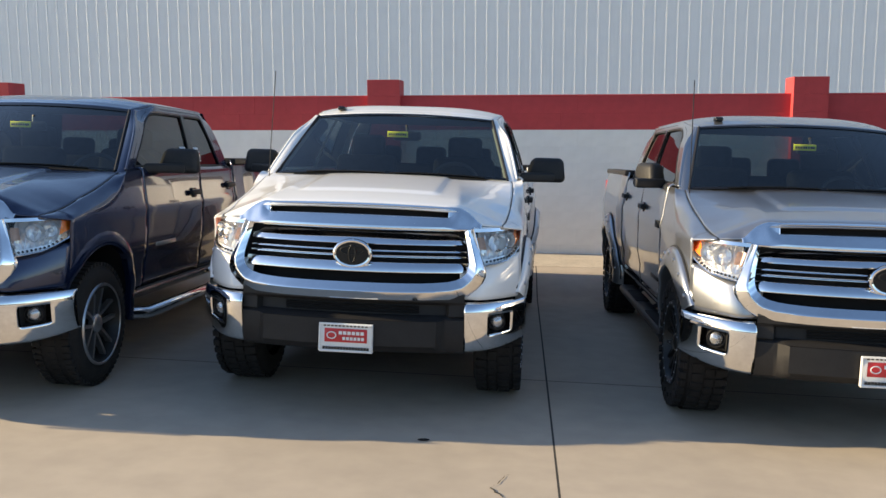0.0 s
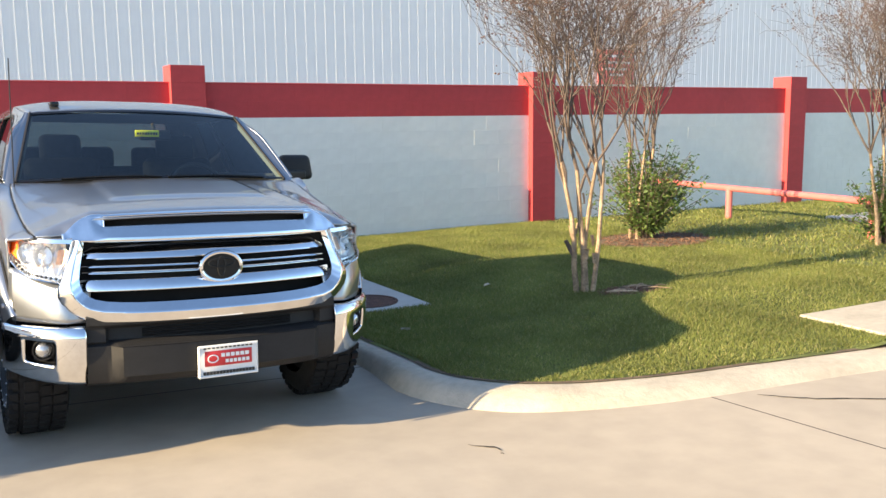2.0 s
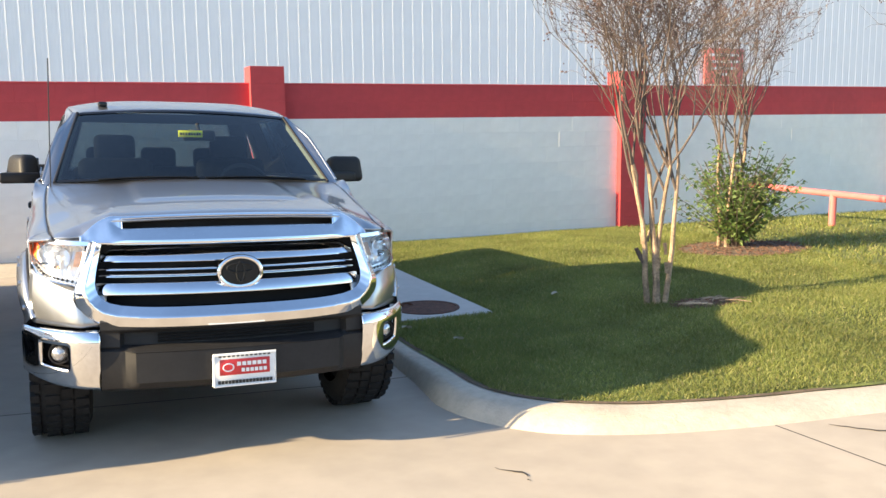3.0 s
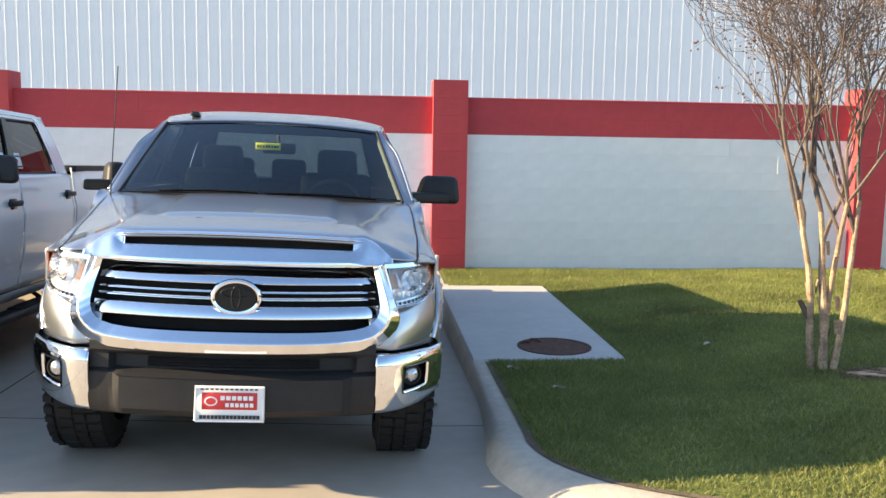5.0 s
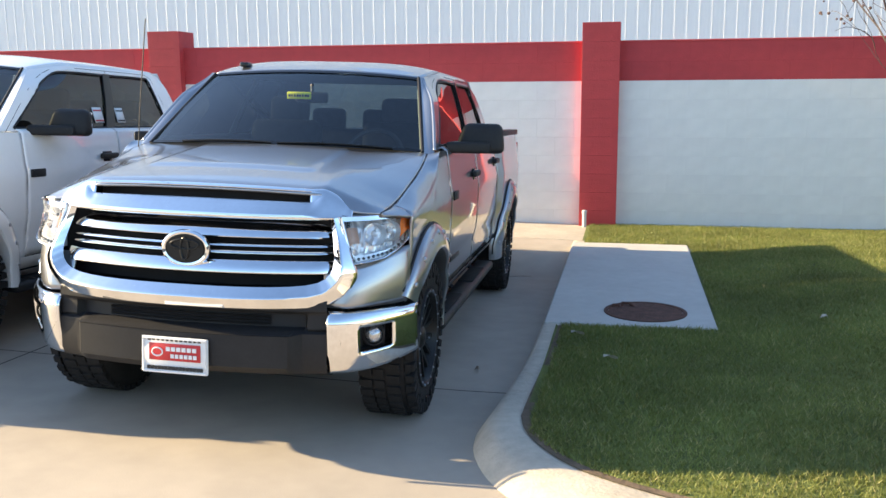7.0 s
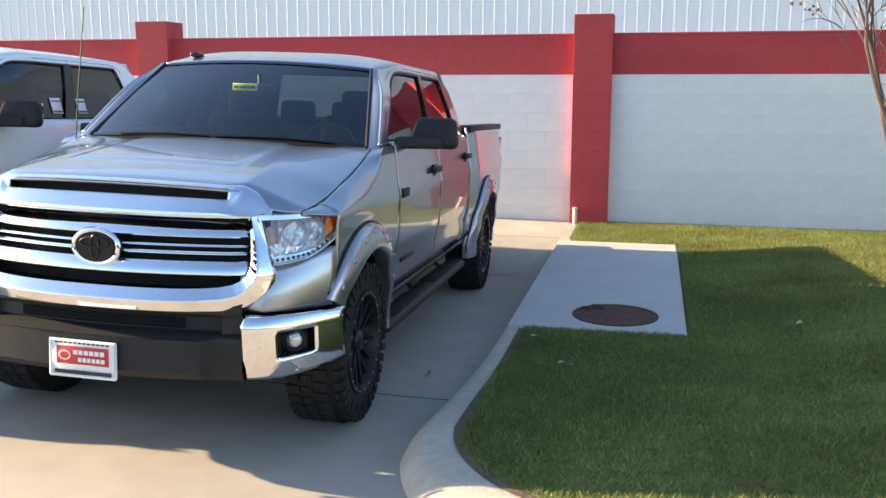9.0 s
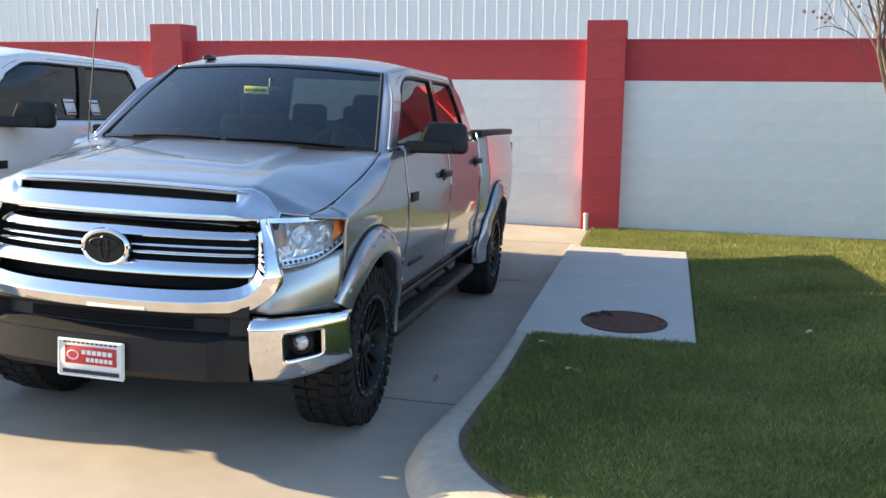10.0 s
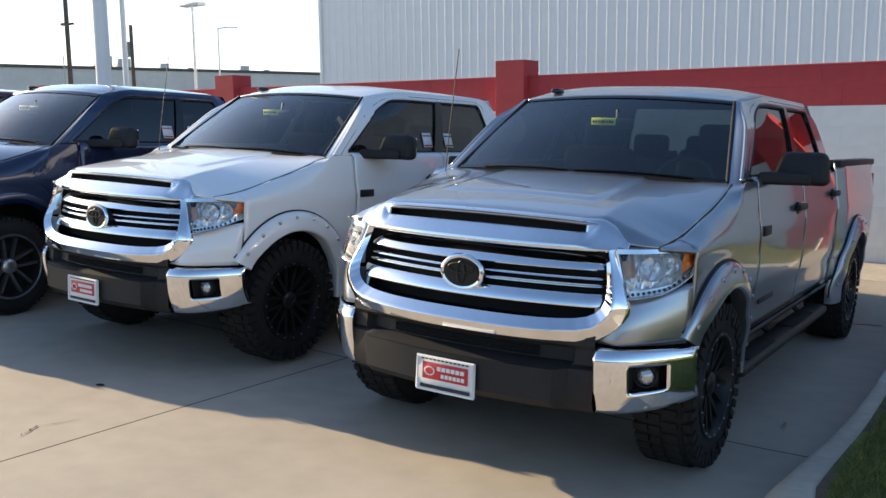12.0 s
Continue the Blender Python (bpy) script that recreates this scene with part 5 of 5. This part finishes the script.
def grass_mesh(n, seed, near):
    """Blades of grass as one mesh, thick near the kerb and thinner far off."""
    rng = np.random.default_rng(seed)
    if near:
        x = 3.605 + (9.2 - 3.605) * rng.random(n) ** 1.15
        y = 4.2 + (12.4 - 4.2) * rng.random(n)
    else:
        x = 9.0 + 10 * rng.random(n)
        y = 3.0 + 9.4 * rng.random(n)
    front = np.interp(x, [p[0] for p in EDGE], [p[1] for p in EDGE])
    ok = (y > front + 0.035 + 0.02 * rng.random(n)) & ~((x < 4.69 + 0.02 * rng.random(n)) & (y > 7.55 - 0.02 * rng.random(n)) & (y < 11.02))
    ok &= ~(((x - 6.24) / 0.36) ** 2 + ((y - 6.63) / 0.22) ** 2 < 0.7 * rng.random(n) + 0.15)
    ok &= ~(((x - 8.74) / 0.84) ** 2 + ((y - 9.10) / 0.6) ** 2 < 0.85 + 0.2 * rng.random(n))
    ok &= ~((x > 6.80) & (x < 8.42) & (y > 4.43) & (y < 5.24))
    x, y = x[ok], y[ok]
    m = len(x)
    z = np.array([lawn(a, b) for a, b in zip(x, y)])
    h = (0.016 + 0.020 * rng.random(m)) * (1.0 if near else 1.5)
    tall = np.sin(x * 2.1 + y) * np.sin(y * 2.7 - x * 0.6)
    h *= 1 + 0.25 * tall
    a = rng.random(m) * 6.283
    w = (0.0024 + 0.0022 * rng.random(m)) * (1.0 if near else 2.2)
    lx, ly = (rng.random(m) - 0.5) * h * 2.2, (rng.random(m) - 0.5) * h * 2.2
    co = np.empty((m, 3, 3))
    co[:, 0] = np.stack([x - np.cos(a) * w, y - np.sin(a) * w, z - 0.004], 1)
    co[:, 1] = np.stack([x + np.cos(a) * w, y + np.sin(a) * w, z - 0.004], 1)
    co[:, 2] = np.stack([x + lx, y + ly, z + h], 1)
    me = bpy.data.meshes.new("grass")
    me.vertices.add(m * 3)
    me.vertices.foreach_set("co", co.ravel())
    me.loops.add(m * 3)
    me.loops.foreach_set("vertex_index", np.arange(m * 3, dtype=np.int32))
    me.polygons.add(m)
    me.polygons.foreach_set("loop_start", np.arange(0, m * 3, 3, dtype=np.int32))
    me.update(calc_edges=True)
    me.validate()
    return me


def leaf_material(name, a, b, dry, through_light=0.35):
    """Thin green matter: colour differs blade by blade, light passes through."""
    m = bpy.data.materials.new(name)
    m.use_nodes = True
    nt, nodes = m.node_tree, m.node_tree.nodes
    geo = nodes.new("ShaderNodeNewGeometry")
    ramp = nodes.new("ShaderNodeValToRGB")
    ramp.color_ramp.elements[0].color = (*a, 1)
    ramp.color_ramp.elements[1].color = (*dry, 1)
    e = ramp.color_ramp.elements.new(0.84)
    e.color = (*b, 1)
    nt.links.new(geo.outputs["Random Per Island"], ramp.inputs[0])
    co = nodes.new("ShaderNodeTexCoord")
    n = nodes.new("ShaderNodeTexNoise")
    n.inputs["Scale"].default_value = 1.3
    n.inputs["Detail"].default_value = 4
    nt.links.new(co.outputs["Object"], n.inputs["Vector"])
    mr = nodes.new("ShaderNodeMapRange")
    mr.inputs[1].default_value, mr.inputs[2].default_value, mr.inputs[3].default_value, mr.inputs[4].default_value = 0.3, 0.7, 0.7, 1.3
    nt.links.new(n.outputs[0], mr.inputs[0])
    sc = nodes.new("ShaderNodeVectorMath")
    sc.operation = "SCALE"
    nt.links.new(ramp.outputs[0], sc.inputs[0])
    nt.links.new(mr.outputs[0], sc.inputs["Scale"])
    b_ = nodes["Principled BSDF"]
    b_.inputs["Roughness"].default_value = 0.6
    nt.links.new(sc.outputs[0], b_.inputs["Base Color"])
    tl = nodes.new("ShaderNodeBsdfTranslucent")
    nt.links.new(sc.outputs[0], tl.inputs[0])
    mix = nodes.new("ShaderNodeMixShader")
    mix.inputs[0].default_value = through_light
    nt.links.new(b_.outputs[0], mix.inputs[1])
    nt.links.new(tl.outputs[0], mix.inputs[2])
    nt.links.new(mix.outputs[0], nodes["Material Output"].inputs[0])
    return m


GRASS = leaf_material("grass_blade", (0.135, 0.168, 0.037), (0.235, 0.252, 0.066), (0.42, 0.36, 0.16), 0.40)
LEAF = leaf_material("shrub_leaf", (0.095, 0.17, 0.04), (0.18, 0.25, 0.07), (0.27, 0.30, 0.11), 0.45)
for n, seed, near in ((360000, 3, True), (60000, 4, False)):
    ob = new("grass", grass_mesh(n, seed, near))
    ob.data.materials.append(GRASS)
    tagged(ob, "short green grass blades with a few dry ones", "grass", kind="stuff")


# ---- crepe myrtle, bush, rail ----
def grow(bm_t, bm_s, p, d, length, r, depth, rng, tips):
    """One limb that bends, thins and forks into finer ones."""
    pts = [p.copy()]
    q, dd = p.copy(), d.copy()
    n = 5
    for k in range(n):
        sag = rng.uniform(-0.3, 0.8) if depth < 3 else rng.uniform(-0.8, 0.8)
        dd = (dd + Vector((rng.uniform(-1, 1), rng.uniform(-1, 1), sag)) * (0.085 if depth == 0 else 0.24 if depth < 3 else 0.40)).normalized()
        q = q + dd * (length / n)
        pts.append(q.copy())
    tube(pts, r, 9 if depth < 1 else 6 if depth < 2 else 4, bm=bm_t if depth < 1 else bm_s, taper=r * 0.55, caps=False)
    if depth >= 5:
        tips.append((q.copy(), dd.copy()))
        return
    for k in range(4 if depth in (0, 2) else 3 if depth < 4 else 2):
        i = n if k == 0 else rng.randint(4 if depth == 0 else 2, n)
        nd = (dd + Vector((rng.uniform(-1, 1), rng.uniform(-1, 1), rng.uniform(0.1, 0.8))) * (0.30 if depth < 1 else 0.34)).normalized()
        grow(bm_t, bm_s, pts[i], nd, length * rng.uniform(0.60, 0.84), max(0.0023, r * 0.50), depth + 1, rng, tips)


def crepe_myrtle(x, y, stems, height, seed, label, leans=()):
    rng = random.Random(seed)
    t = thing("crepe_myrtle", (x, y, lawn(x, y) - 0.02), label, "tree", "bare trees on the lawn")
    twigs, heads, tips = bmesh.new(), bmesh.new(), []
    for k in range(stems):
        trunk = bmesh.new()
        a = 6.283 * k / stems + rng.uniform(-0.4, 0.4)
        base = Vector((0.09 * math.cos(a), 0.07 * math.sin(a), 0))
        lean = Vector((math.cos(a) * rng.uniform(0.04, 0.14), math.sin(a) * rng.uniform(0.04, 0.13), 1)).normalized()
        if k < len(leans):
            lean = Vector((*leans[k][:2], 1)).normalized()
            base = Vector((*leans[k][2:], 0))
        tube([base - Vector((0, 0, 0.05)), base + lean * 0.02], 0.046, 8, bm=trunk, taper=0.034, caps=False)
        grow(trunk, twigs, base, lean, height * rng.uniform(0.33, 0.40), rng.uniform(0.024, 0.034), 0, rng, tips)
        part("stem", trunk, BARK, t, "slim peeling tan stem")
    for p, d in tips:
        if rng.random() < 0.30:
            for k in range(rng.randint(3, 7)):
                o = p + Vector((rng.uniform(-0.05, 0.05), rng.uniform(-0.05, 0.05), rng.uniform(-0.03, 0.07)))
                h = bmesh.new()
                bmesh.ops.create_icosphere(h, subdivisions=1, radius=rng.uniform(0.006, 0.011))
                h.transform(Matrix.Translation(o))
                join(heads, h)
    if len(leans) > 3:
        part("cut_stub", tube([(-0.075, 0.05, 0.36), (-0.11, 0.07, 0.42), (-0.15, 0.09, 0.50)], 0.030, 8, taper=0.018), TWIG, t, "grey stub of a cut branch")
        for k in range(14):
            a, z = rng.uniform(0, 6.28), rng.uniform(0.15, 0.9)
            flake = grid(lambda u, v: (0.035 * math.cos(a + u - 0.5) * (1 + 0.5 * v * v), 0.035 * math.sin(a + u - 0.5) * (1 + 0.5 * v * v), 0.10 * v), 3, 3)
            b = leans[k % 4]
            flake.transform(Matrix.Translation((b[2] + b[0] * z, b[3] + b[1] * z, z)))
            part("bark_flake", flake, BARK, t)
    part("twig", twigs, TWIG, t, "dense bare twigs")["kind"] = "stuff"
    part("seed_head", heads, SEED, t, "dry brown seed heads", smooth=False)["kind"] = "stuff"
    return t


crepe_myrtle(5.90, 6.86, 4, 3.4, 11, "bare multi-stemmed crepe myrtle with peeling tan bark", ((-0.050, 0.035, -0.055, 0.04), (0.012, 0.0, 0.0, -0.02), (-0.01, 0.03, 0.02, 0.04), (0.045, -0.025, 0.06, -0.045)))
crepe_myrtle(8.62, 9.26, 3, 3.6, 23, "bare slim crepe myrtle rising out of a bush")
crepe_myrtle(10.85, 7.3, 4, 3.3, 37, "bare crepe myrtle farther along the lawn")


def bush(x, y, h, w, n, seed, label):
    rng = random.Random(seed)
    t = thing("bush", (x, y, lawn(x, y)), label, "bush", "bushes on the lawn")
    stems, leaves = bmesh.new(), bmesh.new()
    for k in range(n):
        a = rng.uniform(0, 6.283)
        out = rng.uniform(0.1, 1.0)
        top = Vector((math.cos(a) * w * out, math.sin(a) * w * out * 0.9, h * rng.uniform(0.45, 1.0) * (1.08 - 0.45 * out)))
        mid = Vector((top.x * 0.35, top.y * 0.35, top.z * 0.5))
        pts = [Vector((0.04 * math.cos(a), 0.04 * math.sin(a), 0)), mid, top]
        tube(pts, 0.007, 5, bm=stems, taper=0.003, caps=False)
        for j in range(34):
            s = rng.uniform(0.22, 1.0)
            p = mid.lerp(top, (s - 0.5) * 2) if s > 0.5 else pts[0].lerp(mid, s * 2)
            p = p + Vector((rng.uniform(-0.06, 0.06), rng.uniform(-0.06, 0.06), rng.uniform(-0.05, 0.05)))
            L, W = rng.uniform(0.05, 0.095), rng.uniform(0.013, 0.022)
            m = Euler((rng.uniform(-1.0, 0.5), rng.uniform(-0.8, 0.8), rng.uniform(0, 6.28))).to_matrix()
            vs = [leaves.verts.new(p + m @ Vector(c)) for c in ((0, 0, 0), (W, L * 0.45, 0.006), (0, L, -0.004), (-W, L * 0.45, 0.006))]
            leaves.faces.new((vs[0], vs[1], vs[2]))
            leaves.faces.new((vs[0], vs[2], vs[3]))
    part("branch", stems, TWIG, t)["kind"] = "stuff"
    part("foliage", leaves, LEAF, t, "small glossy green leaves", smooth=False)["kind"] = "stuff"
    return t


bush(8.70, 9.16, 1.42, 0.92, 150, 5, "leafy green bush in a mulch bed")
bush(10.95, 7.35, 1.15, 0.6, 60, 6, "small leafy green bush below a bare tree")


def mulch(x, y, rx, ry, n, seed):
    rng = random.Random(seed)
    bm = grid(lambda u, v: (x + rx * v * math.cos(6.2832 * u) * (1 + 0.08 * math.sin(u * 31)), y + ry * v * math.sin(6.2832 * u) * (1 + 0.08 * math.cos(u * 23)), lawn(x + rx * v * math.cos(6.2832 * u), y + ry * v * math.sin(6.2832 * u)) + 0.02 * (1 - v) + 0.004), 30, 5)
    bed = finish("mulch_bed", bm, SOIL)
    tagged(bed, "ring of dark soil and brown mulch on the lawn", "mulch", kind="structure")
    chips = bmesh.new()
    for k in range(n):
        a, r = rng.uniform(0, 6.283), rng.random() ** 0.5 * 1.04
        px, py = x + rx * r * math.cos(a), y + ry * r * math.sin(a)
        box(-0.02, 0.02, -0.005, 0.005, -0.002, 0.003, bm=chips, m=Matrix.Translation((px, py, lawn(px, py) + 0.02 * (1 - r) + 0.012)) @ Euler((rng.uniform(-0.5, 0.5), rng.uniform(-0.5, 0.5), rng.uniform(0, 6.28))).to_matrix().to_4x4())
    ob = finish("mulch_chips", chips, MULCH, False)
    tagged(ob, "scattered brown mulch chips", "mulch", kind="stuff")


mulch(8.74, 9.10, 0.86, 0.62, 700, 8)
mulch(6.24, 6.63, 0.34, 0.20, 240, 9)

rng = random.Random(31)
for k in range(9):
    a, r = rng.uniform(0, 6.28), rng.random() ** 0.5
    px, py, way, size = 6.30 + 0.30 * r * math.cos(a), 6.62 + 0.15 * r * math.sin(a), rng.uniform(-0.6, 0.9), rng.uniform(0.06, 0.16)
    pz = lawn(px, py) + 0.03
    stick = finish("dry_stick", tube([(px - size * math.cos(way), py - size * math.sin(way), pz), (px, py, pz + 0.012), (px + size * math.cos(way), py + size * math.sin(way), pz - 0.004)], 0.006, 6, taper=0.004), BARK)
    tagged(stick, "thin dry pale stick lying on the mulch", "stick", "sticks on the mulch")
log = finish("dry_stick", tube([(5.98, 6.62, lawn(5.98, 6.62) + 0.02), (6.10, 6.55, lawn(6.1, 6.55) + 0.03), (6.22, 6.50, lawn(6.22, 6.5) + 0.02)], 0.014, 8, taper=0.010), BARK)
tagged(log, "short pale cut branch lying by the tree", "stick", "sticks on the mulch")

rail = thing("pipe_rail", (0, 0, 0), "low red painted pipe rail on the lawn", "rail")


def rail_at(y):
    return lerp(11.18, 11.66, (y - 7.7) / 4.7)


part("pipe", tube([(rail_at(y), y, 0.555) for y in (12.40, 10.37, 7.69, 5.0)], 0.048, 14), RED_STEEL, rail)
for y in (10.37, 7.69, 5.05):
    part("post", tube([(rail_at(y), y, lawn(rail_at(y), y) - 0.1), (rail_at(y), y, 0.55)], 0.052, 14), RED_STEEL, rail)

sign = thing("wall_sign", (20.9, 25.41, 2.8), "red metal sign with pale unreadable lines on the steel building", "sign")
part("panel", box(0, 1.6, 0, 0.05, 0, 1.18, 0.01), RED_STEEL, sign)
for z, a, b in ((0.92, 0.2, 1.4), (0.70, 0.3, 1.45), (0.48, 0.2, 1.25), (0.28, 0.5, 1.1)):
    part("plain_bar", box(a, b, -0.008, -0.002, z, z + 0.09), PAPER, sign, smooth=False)
pad = finish("utility_pad", box(12.6, 13.6, 8.9, 9.5, -0.1, 0.13, 0.012), WALK, False)
tagged(pad, "small pale concrete pad behind the rail", "slab", kind="structure")

# litter and small things
for x, y, on in ((3.73, 7.22, lawn), (5.40, 7.75, lawn), (3.12, 6.72, lot), (3.96, 6.68, lawn)):
    rng = random.Random(int(x * 100))
    bm = grid(lambda u, v: (lerp(-0.045, 0.045, u), lerp(-0.014, 0.014, v) * math.sin(math.pi * (0.15 + 0.7 * u)), 0.016 * math.sin(3 * u + 2 * v)), 5, 3)
    bm.transform(Matrix.Translation((x, y, on(x, y) + 0.03 if on is lawn else on(x, y) + 0.012)) @ Matrix.Rotation(rng.uniform(0, 3), 4, "Z"))
    ob = finish("dry_leaf" if on is lot else "paper_scrap", bm, BARK if on is lot else CURB)
    tagged(ob, "curled dry leaf on the concrete" if on is lot else "small pale scrap lying on the grass", "litter", "scraps")
pipe = thing("vent_pipe", (3.53, 12.27, -0.05), "short white capped pipe at the foot of a red pillar", "pipe")
part("tube", tube([(0, 0, 0), (0, 0, 0.18)], 0.026, 12), FAR_WHITE, pipe)
part("cap", lathe([(0.175, 0.031), (0.20, 0.030), (0.21, 0.001)], 12, "z"), FAR_WHITE, pipe)

# ---- wall blocks and pillars ----
W_ME = block_mesh("block", LENGTH - 0.0025, COURSE - 0.0025, 0.02, WHITE_WALL)
R_ME = block_mesh("block", LENGTH - 0.0025, COURSE - 0.0025, 0.02, RED_WALL)
rest_w, rest_r = [], []
for c in range(10):
    for k in range(-54, 76):
        x = k * LENGTH + (LENGTH / 2 if c % 2 else 0)
        y = WALL_Y + random.uniform(-0.0004, 0.0004) + (random.uniform(-0.0008, 0.0008) if random.random() < 0.30 else 0)
        if -3.2 < x < 9.8:
            ob = new("block", R_ME if c >= 8 else W_ME)
            ob.parent = wall
            ob.location = (x + 0.002, y, FOOT + c * COURSE + 0.002)
        else:
            (rest_r if c >= 8 else rest_w).append((x + 0.002, y, FOOT + c * COURSE + 0.002))
for spots, me, mat in ((rest_w, W_ME, WHITE_WALL), (rest_r, R_ME, RED_WALL)):
    vs = [tuple(v.co) for v in me.vertices]
    fs = [tuple(p.vertices) for p in me.polygons]
    out = bpy.data.meshes.new("far_blocks")
    out.from_pydata([(a + x, b + y, d + z) for x, y, z in spots for a, b, d in vs], [], [tuple(i + n * len(vs) for i in f) for n in range(len(spots)) for f in fs])
    out.materials.append(mat)
    ob = new("far_blocks", out)
    ob.parent = wall
    ob["kind"] = "stuff"

bm = box(0, PIL_W, 0, 0.42, 0.0004, COURSE - 0.0004, 0.0012, 1)
bmesh.ops.recalc_face_normals(bm, faces=bm.faces)
p_me = bpy.data.meshes.new("pillar_block")
bm.to_mesh(p_me)
bm.free()
p_me.materials.append(RED_WALL)
for k in range(-4, 6):
    p = new("pillar")
    p.location = (PIL_X + k * PIL_STEP + (0.31 if k == 2 else 0), 12.33, FOOT)
    tagged(p, "red painted block pillar standing proud of the wall", "pillar", "pillars along the wall", kind="structure")
    for c in range(-1, 11):
        ob = new("pillar_block", p_me)
        ob.parent = p
        ob.location.z = c * COURSE + 0.01
